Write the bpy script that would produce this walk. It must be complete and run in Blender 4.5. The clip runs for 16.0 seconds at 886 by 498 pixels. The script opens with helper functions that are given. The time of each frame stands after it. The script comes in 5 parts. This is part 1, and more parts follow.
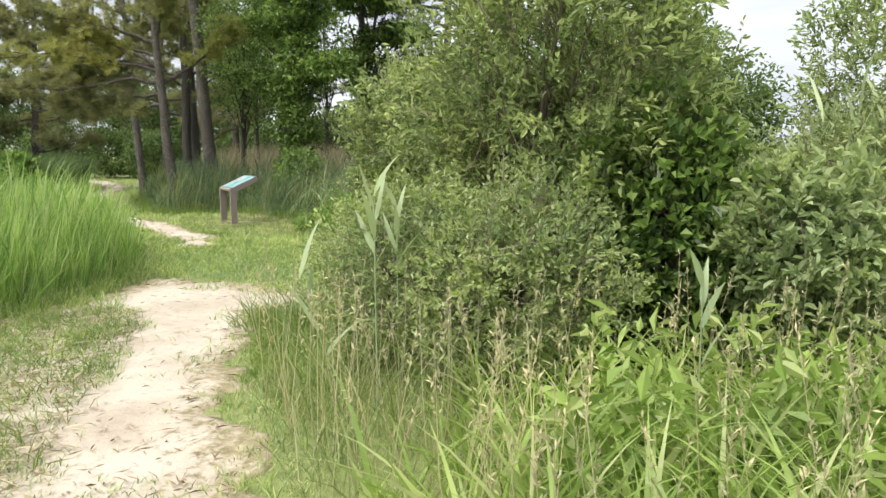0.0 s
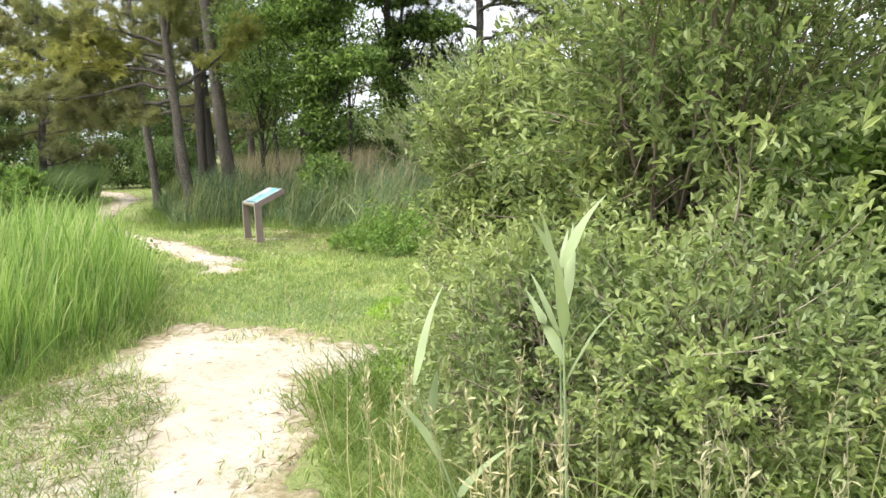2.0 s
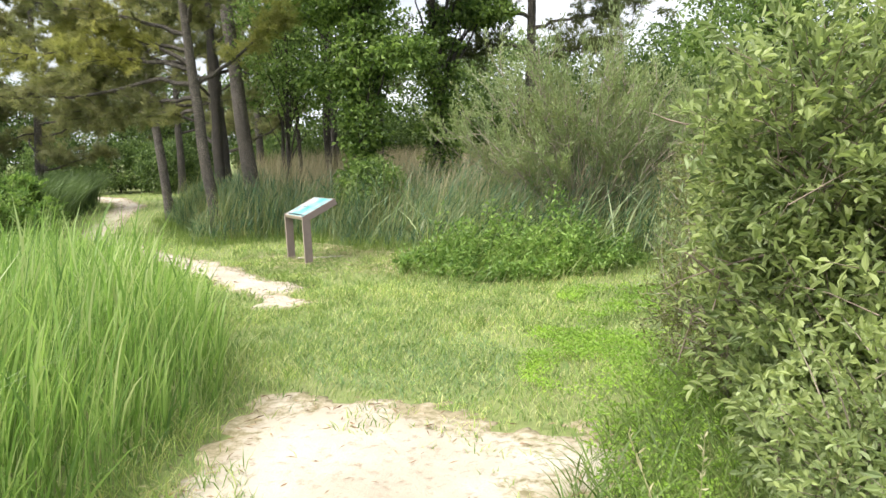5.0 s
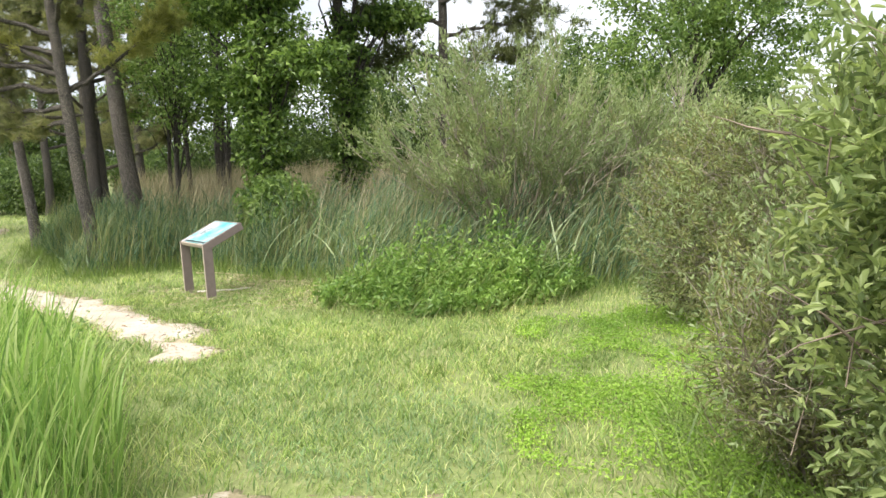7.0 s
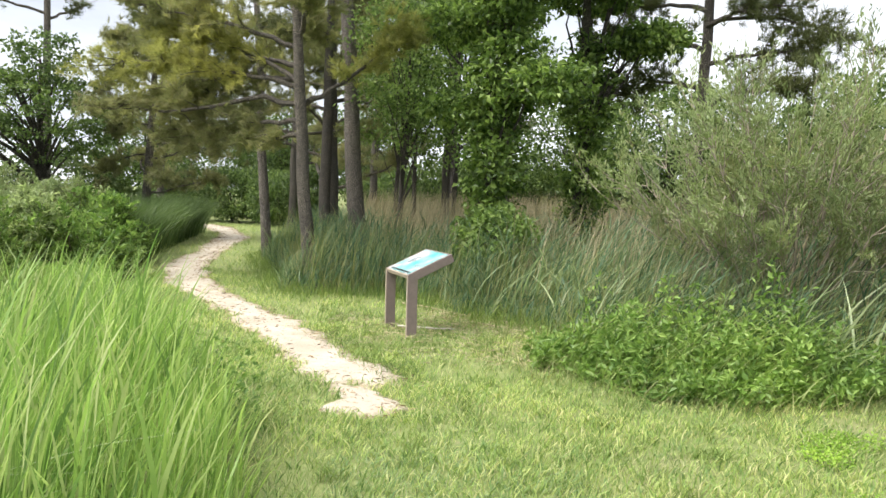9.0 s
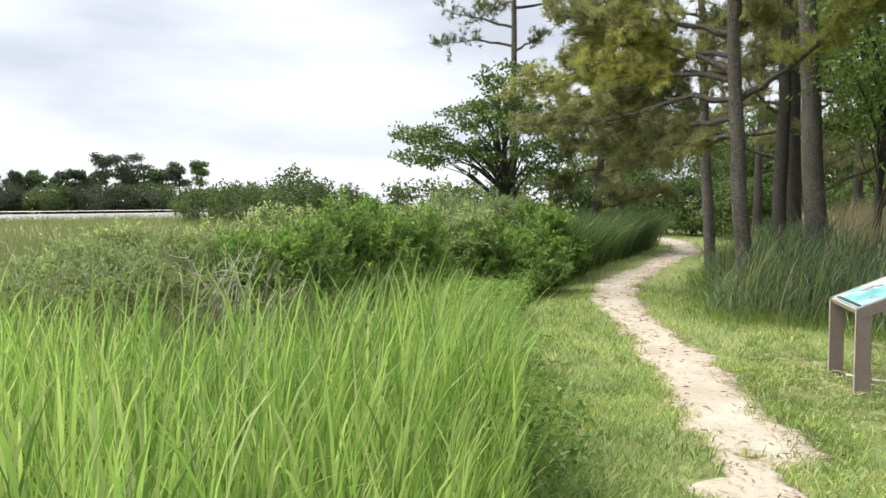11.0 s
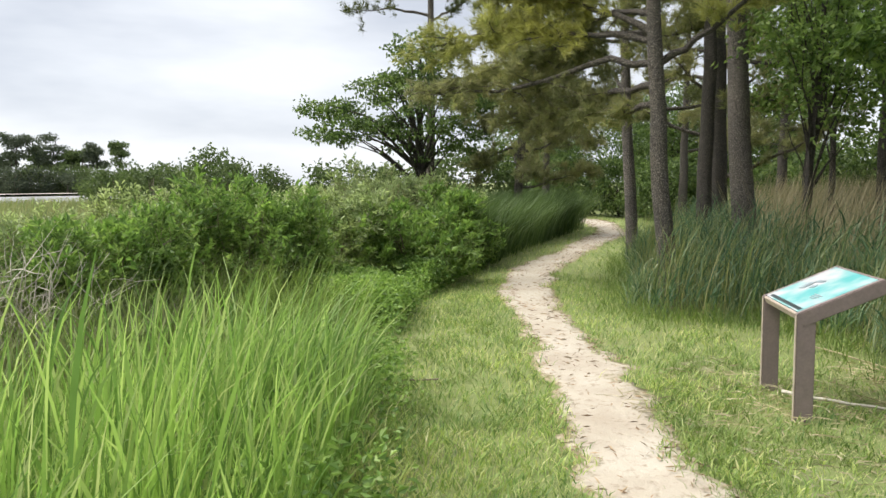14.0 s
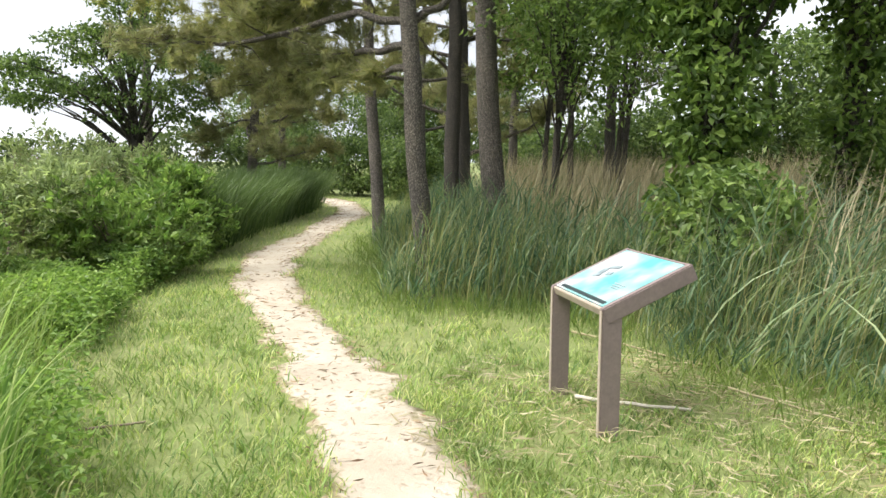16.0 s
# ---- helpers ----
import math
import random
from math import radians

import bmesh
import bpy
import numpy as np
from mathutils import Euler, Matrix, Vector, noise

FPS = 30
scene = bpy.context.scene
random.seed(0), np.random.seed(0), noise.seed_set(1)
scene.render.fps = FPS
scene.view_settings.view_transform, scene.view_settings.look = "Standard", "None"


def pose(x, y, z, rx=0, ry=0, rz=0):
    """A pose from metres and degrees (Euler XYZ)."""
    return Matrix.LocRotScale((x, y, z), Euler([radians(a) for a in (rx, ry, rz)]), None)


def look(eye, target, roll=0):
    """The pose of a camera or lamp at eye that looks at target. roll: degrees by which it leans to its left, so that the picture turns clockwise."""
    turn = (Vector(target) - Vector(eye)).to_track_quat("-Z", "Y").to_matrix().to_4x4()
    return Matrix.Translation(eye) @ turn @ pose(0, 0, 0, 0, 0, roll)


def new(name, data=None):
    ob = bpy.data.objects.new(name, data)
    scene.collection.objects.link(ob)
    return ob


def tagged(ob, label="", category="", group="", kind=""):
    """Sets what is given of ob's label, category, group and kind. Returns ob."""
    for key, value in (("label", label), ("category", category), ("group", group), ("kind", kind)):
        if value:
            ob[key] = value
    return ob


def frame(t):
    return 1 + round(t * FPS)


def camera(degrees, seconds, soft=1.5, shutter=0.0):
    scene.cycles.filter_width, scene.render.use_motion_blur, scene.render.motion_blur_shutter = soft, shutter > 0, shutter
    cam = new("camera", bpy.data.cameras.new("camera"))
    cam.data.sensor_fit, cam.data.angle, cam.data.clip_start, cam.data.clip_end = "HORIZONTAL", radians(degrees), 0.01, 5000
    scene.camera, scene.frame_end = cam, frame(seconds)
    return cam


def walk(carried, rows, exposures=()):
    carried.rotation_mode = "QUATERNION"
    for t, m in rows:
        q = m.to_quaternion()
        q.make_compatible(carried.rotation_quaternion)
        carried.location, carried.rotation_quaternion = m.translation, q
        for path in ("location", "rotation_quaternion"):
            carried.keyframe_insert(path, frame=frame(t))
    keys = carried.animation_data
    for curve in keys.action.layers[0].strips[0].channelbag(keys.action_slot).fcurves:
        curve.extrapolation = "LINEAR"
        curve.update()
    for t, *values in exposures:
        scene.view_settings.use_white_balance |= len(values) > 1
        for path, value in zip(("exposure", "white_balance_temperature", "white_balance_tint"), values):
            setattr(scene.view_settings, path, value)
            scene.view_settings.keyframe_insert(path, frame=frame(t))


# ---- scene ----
cam = camera(62.2, 16.0)
PATH = [
    (0, (2.551, 2.279, 1.445), (1.979, 4.176, 1.173), -0.4),
    (0.5, (2.23, 2.555, 1.448), (1.644, 4.445, 1.156), -0.3),
    (1, (1.975, 2.881, 1.479), (1.419, 4.777, 1.168), -0.9),
    (1.5, (1.728, 3.216, 1.552), (1.177, 5.114, 1.245), -1.4),
    (2, (1.521, 3.529, 1.572), (0.916, 5.415, 1.291), -2.3),
    (2.5, (1.267, 3.881, 1.604), (0.593, 5.747, 1.356), -2.3),
    (3, (1.051, 4.193, 1.668), (0.293, 6.03, 1.446), -2.4),
    (3.2, (0.92, 4.286, 1.645), (0.14, 6.115, 1.424), -2.6),
    (5.3, (-0.422, 5.003, 1.668), (-0.946, 6.911, 1.374), -2.9),
    (5.5, (-0.5, 5.102, 1.658), (-0.989, 7.018, 1.359), -3.1),
    (6, (-0.679, 5.366, 1.644), (-1.08, 7.302, 1.341), -3.5),
    (6.5, (-0.864, 5.595, 1.664), (-1.182, 7.549, 1.377), -3.5),
    (7, (-1.031, 5.845, 1.695), (-1.315, 7.808, 1.434), -3.0),
    (7.5, (-1.157, 6.179, 1.666), (-1.481, 8.139, 1.441), -1.9),
    (8, (-1.328, 6.509, 1.638), (-1.739, 8.456, 1.441), -0.5),
    (8.5, (-1.433, 6.878, 1.628), (-1.98, 8.795, 1.464), 0.9),
    (9, (-1.494, 7.263, 1.61), (-2.345, 9.067, 1.461), 1.6),
    (9.5, (-1.558, 7.632, 1.586), (-2.574, 9.347, 1.429), 0.2),
    (10, (-1.574, 8.013, 1.59), (-2.882, 9.519, 1.449), -0.9),
    (10.2, (-1.586, 8.138, 1.595), (-3.008, 9.538, 1.466), -0.8),
    (12.3, (-2.001, 9.191, 1.627), (-3.912, 9.754, 1.456), -0.7),
    (12.5, (-2.054, 9.266, 1.641), (-3.947, 9.887, 1.467), -0.7),
    (13, (-2.23, 9.469, 1.638), (-4.063, 10.252, 1.47), -0.6),
    (13.5, (-2.423, 9.728, 1.607), (-4.175, 10.677, 1.437), -0.6),
    (14, (-2.653, 9.907, 1.569), (-4.31, 11.012, 1.39), -0.6),
    (14.5, (-2.884, 10.076, 1.566), (-4.441, 11.317, 1.377), -0.3),
    (15, (-3.136, 10.31, 1.54), (-4.58, 11.678, 1.334), -0.2),
    (15.5, (-3.449, 10.525, 1.512), (-4.769, 12.011, 1.286), -0.2),
    (16, (-3.695, 10.753, 1.487), (-4.859, 12.362, 1.251), 0.2),
]
walk(cam, [(t, look(eye, target, roll)) for t, eye, target, roll in PATH], [(0, 0.75), (2, 1.06), (3, 1.03), (7, 1.03), (10, 0.93), (12.5, 0.5), (14.5, 0.74), (16, 0.97)])

# ---------------------------------------------------------------- light
W = bpy.data.worlds.new("overcast_sky")
scene.world = W
W.use_nodes = True
wn, wl = W.node_tree.nodes, W.node_tree.links
wn.clear()
w_out = wn.new("ShaderNodeOutputWorld")
w_bg = wn.new("ShaderNodeBackground")
w_sky = wn.new("ShaderNodeTexSky")
w_sky.sky_type = "NISHITA"
w_sky.sun_disc = False
SUN_EL, SUN_AZ = radians(58), radians(215)
w_sky.sun_elevation, w_sky.sun_rotation = SUN_EL, SUN_AZ
w_dim = wn.new("ShaderNodeVectorMath")
w_dim.operation = "SCALE"
w_dim.inputs["Scale"].default_value = 0.08
w_tc = wn.new("ShaderNodeTexCoord")
w_map = wn.new("ShaderNodeMapping")
w_map.inputs["Scale"].default_value = (1.6, 1.6, 6.5)
w_noise = wn.new("ShaderNodeTexNoise")
w_noise.inputs["Scale"].default_value = 1.35
w_noise.inputs["Detail"].default_value = 5
w_noise.inputs["Roughness"].default_value = 0.5
w_ramp = wn.new("ShaderNodeValToRGB")
w_ramp.color_ramp.elements[0].position, w_ramp.color_ramp.elements[0].color = 0.34, (0.44, 0.47, 0.53, 1)
w_ramp.color_ramp.elements[1].position, w_ramp.color_ramp.elements[1].color = 0.60, (0.68, 0.70, 0.735, 1)
w_mix = wn.new("ShaderNodeMix")
w_mix.data_type = "RGBA"
w_mix.inputs[0].default_value = 0.90
wl.new(w_sky.outputs[0], w_dim.inputs[0])
wl.new(w_tc.outputs["Generated"], w_map.inputs[0])
wl.new(w_map.outputs[0], w_noise.inputs["Vector"])
wl.new(w_noise.outputs[0], w_ramp.inputs[0])
wl.new(w_dim.outputs[0], w_mix.inputs[6])
wl.new(w_ramp.outputs[0], w_mix.inputs[7])
wl.new(w_mix.outputs[2], w_bg.inputs[0])
wl.new(w_bg.outputs[0], w_out.inputs[0])
w_bg.inputs[1].default_value = 1.0

sun = new("sun", bpy.data.lights.new("sun", "SUN"))
sun.data.energy, sun.data.angle, sun.data.color = 4.4, radians(50), (1.0, 0.96, 0.88)
sun_dir = Vector((math.sin(SUN_AZ) * math.cos(SUN_EL), math.cos(SUN_AZ) * math.cos(SUN_EL), math.sin(SUN_EL)))
sun.matrix_world = look(sun_dir * 50, (0, 0, 0))


# ---------------------------------------------------------------- materials
def nodes_of(name):
    m = bpy.data.materials.new(name)
    m.use_nodes = True
    n, l = m.node_tree.nodes, m.node_tree.links
    n.clear()
    out = n.new("ShaderNodeOutputMaterial")
    return m, n, l, out


def ramp_of(n, stops):
    r = n.new("ShaderNodeValToRGB")
    el = r.color_ramp.elements
    while len(el) < len(stops):
        el.new(0.5)
    for e, (p, c) in zip(el, stops):
        e.position, e.color = p, (*c, 1)
    return r


def noise_of(n, l, scale, detail=4, rough=0.6, vec=None):
    t = n.new("ShaderNodeTexNoise")
    t.inputs["Scale"].default_value, t.inputs["Detail"].default_value = scale, detail
    t.inputs["Roughness"].default_value = rough
    if vec is None:
        vec = n.new("ShaderNodeTexCoord").outputs["Object"]
    l.new(vec, t.inputs["Vector"])
    return t


def mix_of(n, l, fac, a, b, blend="MIX"):
    m = n.new("ShaderNodeMix")
    m.data_type, m.blend_type = "RGBA", blend
    for sock, v in ((m.inputs[0], fac), (m.inputs[6], a), (m.inputs[7], b)):
        if isinstance(v, (int, float)):
            sock.default_value = v
        elif isinstance(v, tuple):
            sock.default_value = (*v, 1)
        else:
            l.new(v, sock)
    return m.outputs[2]


def foliage_mat(name, cols, trans=0.3, rough=0.5, patch=1.2, tip=None):
    """Leaf or blade: each one takes its own tone, patches of the plant drift in tone, light shines through."""
    m, n, l, out = nodes_of(name)
    geo = n.new("ShaderNodeNewGeometry")
    r = ramp_of(n, [(i / max(1, len(cols) - 1), c) for i, c in enumerate(cols)])
    l.new(geo.outputs["Random Per Island"], r.inputs[0])
    big = noise_of(n, l, patch, 3)
    br = ramp_of(n, [(0.3, (0.68, 0.72, 0.70)), (0.7, (1.22, 1.15, 1.0))])
    l.new(big.outputs[0], br.inputs[0])
    col = mix_of(n, l, 1.0, r.outputs[0], br.outputs[0], "MULTIPLY")
    p = n.new("ShaderNodeBsdfPrincipled")
    p.inputs["Roughness"].default_value = rough
    p.inputs["Specular IOR Level"].default_value = 0.35
    l.new(col, p.inputs["Base Color"])
    tr = n.new("ShaderNodeBsdfTranslucent")
    warm = mix_of(n, l, 1.0, col, (1.12, 1.19, 0.86), "MULTIPLY")
    l.new(warm, tr.inputs[0])
    ms = n.new("ShaderNodeMixShader")
    ms.inputs[0].default_value = trans
    l.new(p.outputs[0], ms.inputs[1])
    l.new(tr.outputs[0], ms.inputs[2])
    l.new(ms.outputs[0], out.inputs[0])
    return m


def bark_mat(name, dark, light, scale=1.0):
    m, n, l, out = nodes_of(name)
    tc = n.new("ShaderNodeTexCoord")
    mp = n.new("ShaderNodeMapping")
    mp.inputs["Scale"].default_value = (22 * scale, 22 * scale, 6 * scale)
    l.new(tc.outputs["Object"], mp.inputs[0])
    v = n.new("ShaderNodeTexVoronoi")
    v.feature = "DISTANCE_TO_EDGE"
    l.new(mp.outputs[0], v.inputs["Vector"])
    nz = noise_of(n, l, 3.0, 6, 0.7, mp.outputs[0])
    big = noise_of(n, l, 1.3, 3)
    r = ramp_of(n, [(0.0, tuple(c * 0.3 for c in dark)), (0.14, dark), (0.5, light)])
    l.new(v.outputs["Distance"], r.inputs[0])
    c1 = mix_of(n, l, 0.6, r.outputs[0], nz.outputs[0], "OVERLAY")
    br = ramp_of(n, [(0.3, (0.7, 0.7, 0.72)), (0.7, (1.2, 1.17, 1.12))])
    l.new(big.outputs[0], br.inputs[0])
    c2 = mix_of(n, l, 1.0, c1, br.outputs[0], "MULTIPLY")
    p = n.new("ShaderNodeBsdfPrincipled")
    p.inputs["Roughness"].default_value = 0.9
    l.new(c2, p.inputs["Base Color"])
    b = n.new("ShaderNodeBump")
    b.inputs["Strength"].default_value, b.inputs["Distance"].default_value = 1.0, 0.035
    l.new(v.outputs["Distance"], b.inputs["Height"])
    l.new(b.outputs[0], p.inputs["Normal"])
    l.new(p.outputs[0], out.inputs[0])
    return m


def plain_mat(name, col, rough=0.8, vary=0.25, scale=6.0, bump=0.3, metal=0.0, dist=0.004):
    m, n, l, out = nodes_of(name)
    a = noise_of(n, l, scale, 6, 0.65)
    b_ = noise_of(n, l, scale * 7, 3, 0.6)
    lo, hi = tuple(c * (1 - vary) for c in col), tuple(min(1, c * (1 + vary)) for c in col)
    r = ramp_of(n, [(0.3, lo), (0.7, hi)])
    l.new(a.outputs[0], r.inputs[0])
    c = mix_of(n, l, 0.25, r.outputs[0], b_.outputs[0], "OVERLAY")
    p = n.new("ShaderNodeBsdfPrincipled")
    p.inputs["Roughness"].default_value, p.inputs["Metallic"].default_value = rough, metal
    l.new(c, p.inputs["Base Color"])
    bu = n.new("ShaderNodeBump")
    bu.inputs["Strength"].default_value, bu.inputs["Distance"].default_value = bump, dist
    l.new(b_.outputs[0], bu.inputs["Height"])
    l.new(bu.outputs[0], p.inputs["Normal"])
    l.new(p.outputs[0], out.inputs[0])
    return m


def soil_mat():
    """Turf floor: thatch, soil and low green, in patches."""
    m, n, l, out = nodes_of("turf_soil")
    a = noise_of(n, l, 0.7, 5, 0.6)
    b_ = noise_of(n, l, 9.0, 6, 0.7)
    c_ = noise_of(n, l, 55.0, 4, 0.7)
    r1 = ramp_of(n, [(0.3, (0.14, 0.20, 0.05)), (0.55, (0.22, 0.26, 0.085)), (0.75, (0.30, 0.28, 0.15))])
    l.new(a.outputs[0], r1.inputs[0])
    r2 = ramp_of(n, [(0.32, (0.07, 0.09, 0.03)), (0.55, (0.17, 0.20, 0.07)), (0.72, (0.33, 0.29, 0.18))])
    l.new(b_.outputs[0], r2.inputs[0])
    col = mix_of(n, l, 0.5, r1.outputs[0], r2.outputs[0])
    col = mix_of(n, l, 0.5, col, c_.outputs[0], "OVERLAY")
    p = n.new("ShaderNodeBsdfPrincipled")
    p.inputs["Roughness"].default_value = 0.95
    l.new(col, p.inputs["Base Color"])
    bu = n.new("ShaderNodeBump")
    bu.inputs["Strength"].default_value, bu.inputs["Distance"].default_value = 0.8, 0.02
    l.new(c_.outputs[0], bu.inputs["Height"])
    l.new(bu.outputs[0], p.inputs["Normal"])
    l.new(p.outputs[0], out.inputs[0])
    return m


def sand_mat():
    """Pale trodden sand that turns to soil and litter towards the rim of the path."""
    m, n, l, out = nodes_of("pale_sand")
    at = n.new("ShaderNodeAttribute")
    at.attribute_name = "rim"
    a = noise_of(n, l, 1.6, 5, 0.6)
    b_ = noise_of(n, l, 14.0, 6, 0.7)
    g = noise_of(n, l, 160.0, 3, 0.7)
    r1 = ramp_of(n, [(0.3, (0.33, 0.28, 0.22)), (0.55, (0.41, 0.365, 0.30)), (0.75, (0.45, 0.41, 0.35))])
    l.new(a.outputs[0], r1.inputs[0])
    rb = ramp_of(n, [(0.33, (0.42, 0.33, 0.25)), (0.45, (1, 1, 1))])
    l.new(b_.outputs[0], rb.inputs[0])
    col = mix_of(n, l, 0.6, r1.outputs[0], rb.outputs[0], "MULTIPLY")
    col = mix_of(n, l, 0.22, col, g.outputs[0], "OVERLAY")
    soil = ramp_of(n, [(0.35, (0.16, 0.14, 0.07)), (0.65, (0.36, 0.30, 0.20))])
    l.new(b_.outputs[0], soil.inputs[0])
    add = n.new("ShaderNodeMath")
    add.operation = "MULTIPLY_ADD"
    l.new(b_.outputs[0], add.inputs[0])
    add.inputs[1].default_value = 1.5
    add.inputs[2].default_value = -0.75
    add2 = n.new("ShaderNodeMath")
    add2.operation = "ADD"
    add2.use_clamp = True
    l.new(add.outputs[0], add2.inputs[0])
    l.new(at.outputs["Fac"], add2.inputs[1])
    rr = ramp_of(n, [(0.10, (0, 0, 0)), (0.42, (1, 1, 1))])
    l.new(add2.outputs[0], rr.inputs[0])
    col = mix_of(n, l, rr.outputs[0], soil.outputs[0], col)
    p = n.new("ShaderNodeBsdfPrincipled")
    p.inputs["Roughness"].default_value = 0.95
    l.new(col, p.inputs["Base Color"])
    bu = n.new("ShaderNodeBump")
    bu.inputs["Strength"].default_value, bu.inputs["Distance"].default_value = 0.7, 0.025
    l.new(b_.outputs[0], bu.inputs["Height"])
    l.new(bu.outputs[0], p.inputs["Normal"])
    l.new(p.outputs[0], out.inputs[0])
    return m


def panel_mat():
    """Printed sign face: white fading into turquoise blotches, slightly glossy."""
    m, n, l, out = nodes_of("printed_panel")
    a = noise_of(n, l, 2.6, 3, 0.5)
    r = ramp_of(n, [(0.38, (0.11, 0.38, 0.39)), (0.48, (0.26, 0.45, 0.46)), (0.58, (0.46, 0.47, 0.49))])
    l.new(a.outputs[0], r.inputs[0])
    p = n.new("ShaderNodeBsdfPrincipled")
    p.inputs["Roughness"].default_value = 0.22
    l.new(r.outputs[0], p.inputs["Base Color"])
    l.new(p.outputs[0], out.inputs[0])
    return m


M_SOIL, M_SAND = soil_mat(), sand_mat()
M_LAWN = foliage_mat("lawn_blade", [(0.12, 0.205, 0.075), (0.21, 0.325, 0.105), (0.32, 0.435, 0.145), (0.45, 0.515, 0.21), (0.57, 0.55, 0.34)], 0.42, 0.55, 0.9)
M_TUFT = foliage_mat("coarse_tuft", [(0.12, 0.18, 0.05), (0.17, 0.25, 0.07), (0.24, 0.32, 0.10)], 0.4, 0.5, 1.0)
M_TALL = foliage_mat("tall_grass_blade", [(0.13, 0.23, 0.075), (0.205, 0.335, 0.095), (0.28, 0.42, 0.13), (0.36, 0.485, 0.18), (0.47, 0.53, 0.29)], 0.5, 0.45, 0.6)
M_REED = foliage_mat("reed_blade", [(0.05, 0.10, 0.06), (0.08, 0.15, 0.09), (0.125, 0.21, 0.125), (0.19, 0.27, 0.165), (0.33, 0.35, 0.23)], 0.4, 0.45, 0.6)
M_REEDD = foliage_mat("deep_reed_blade", [(0.06, 0.10, 0.04), (0.09, 0.145, 0.055), (0.13, 0.19, 0.08)], 0.35, 0.45, 0.5)
M_REEDPALE = foliage_mat("pale_reed_leaf", [(0.22, 0.30, 0.16), (0.33, 0.42, 0.25), (0.46, 0.52, 0.35)], 0.35, 0.4, 2.0)
M_DRY = foliage_mat("dry_stalk", [(0.27, 0.235, 0.15), (0.38, 0.335, 0.225), (0.51, 0.45, 0.34)], 0.2, 0.7, 0.7)
M_SEED = foliage_mat("seeding_grass", [(0.12, 0.18, 0.06), (0.18, 0.24, 0.085), (0.27, 0.29, 0.13), (0.38, 0.35, 0.20)], 0.3, 0.6, 0.8)
M_HEADS = foliage_mat("seed_head", [(0.34, 0.33, 0.20), (0.45, 0.42, 0.27), (0.54, 0.50, 0.34)], 0.3, 0.7, 1.0)
M_MARSH = foliage_mat("marsh_grass", [(0.13, 0.175, 0.085), (0.19, 0.23, 0.115), (0.27, 0.285, 0.165), (0.235, 0.215, 0.145)], 0.3, 0.7, 0.12)
M_WAX = foliage_mat("waxy_leaf", [(0.105, 0.145, 0.062), (0.17, 0.225, 0.095), (0.255, 0.315, 0.14), (0.36, 0.415, 0.20)], 0.48, 0.36, 1.4)
M_GREY = foliage_mat("grey_green_leaf", [(0.16, 0.205, 0.10), (0.21, 0.265, 0.13), (0.275, 0.335, 0.17), (0.25, 0.24, 0.145)], 0.4, 0.5, 1.0)
M_BROWNISH = foliage_mat("brown_green_leaf", [(0.12, 0.14, 0.055), (0.18, 0.195, 0.08), (0.24, 0.24, 0.11), (0.30, 0.35, 0.14)], 0.35, 0.5, 0.9)
M_FRESH = foliage_mat("fresh_leaf", [(0.095, 0.155, 0.05), (0.15, 0.235, 0.075), (0.215, 0.31, 0.10), (0.30, 0.40, 0.145)], 0.48, 0.42, 1.3)
M_DEEP = foliage_mat("deep_green_leaf", [(0.055, 0.095, 0.035), (0.09, 0.145, 0.05), (0.14, 0.205, 0.07), (0.21, 0.29, 0.105)], 0.4, 0.42, 0.8)
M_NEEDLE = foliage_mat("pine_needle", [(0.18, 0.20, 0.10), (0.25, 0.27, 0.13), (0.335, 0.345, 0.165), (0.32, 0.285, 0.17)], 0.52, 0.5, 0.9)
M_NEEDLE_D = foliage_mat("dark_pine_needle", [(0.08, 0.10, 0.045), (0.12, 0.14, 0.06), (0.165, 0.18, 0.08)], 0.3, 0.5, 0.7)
M_HERB = foliage_mat("herb_leaf", [(0.11, 0.20, 0.055), (0.17, 0.28, 0.075), (0.23, 0.36, 0.10), (0.31, 0.43, 0.14)], 0.46, 0.42, 1.0)
# dark far foliage with distance haze mixed into its colour as extra blue
M_FAR = foliage_mat("hazy_far_leaf", [(0.055, 0.075, 0.055), (0.075, 0.10, 0.07), (0.11, 0.135, 0.09)], 0.3, 0.6, 0.1)
M_FARG = foliage_mat("far_green_leaf", [(0.07, 0.105, 0.045), (0.10, 0.145, 0.06), (0.145, 0.19, 0.08)], 0.35, 0.6, 0.1)
M_PINEBARK = bark_mat("pine_bark", (0.125, 0.108, 0.093), (0.52, 0.47, 0.42))
M_PALEBARK = bark_mat("pale_bark", (0.155, 0.135, 0.12), (0.58, 0.53, 0.48))
M_DARKBARK = bark_mat("dark_bark", (0.085, 0.075, 0.066), (0.23, 0.20, 0.175))
M_TWIG = plain_mat("twig_wood", (0.20, 0.155, 0.12), 0.85, 0.3, 8)
M_DEADTWIG = plain_mat("dead_twig", (0.46, 0.42, 0.36), 0.9, 0.25, 8)
M_GREYTIP = foliage_mat("grey_green_shoot", [(0.24, 0.30, 0.15), (0.31, 0.38, 0.20)], 0.4, 0.5, 1.0)
M_BUSHTWIG = plain_mat("bleached_twig", (0.27, 0.23, 0.18), 0.9, 0.25, 8)
M_SHOOT = foliage_mat("yellow_green_shoot", [(0.23, 0.29, 0.125), (0.33, 0.40, 0.18), (0.45, 0.52, 0.26)], 0.5, 0.38, 1.4)
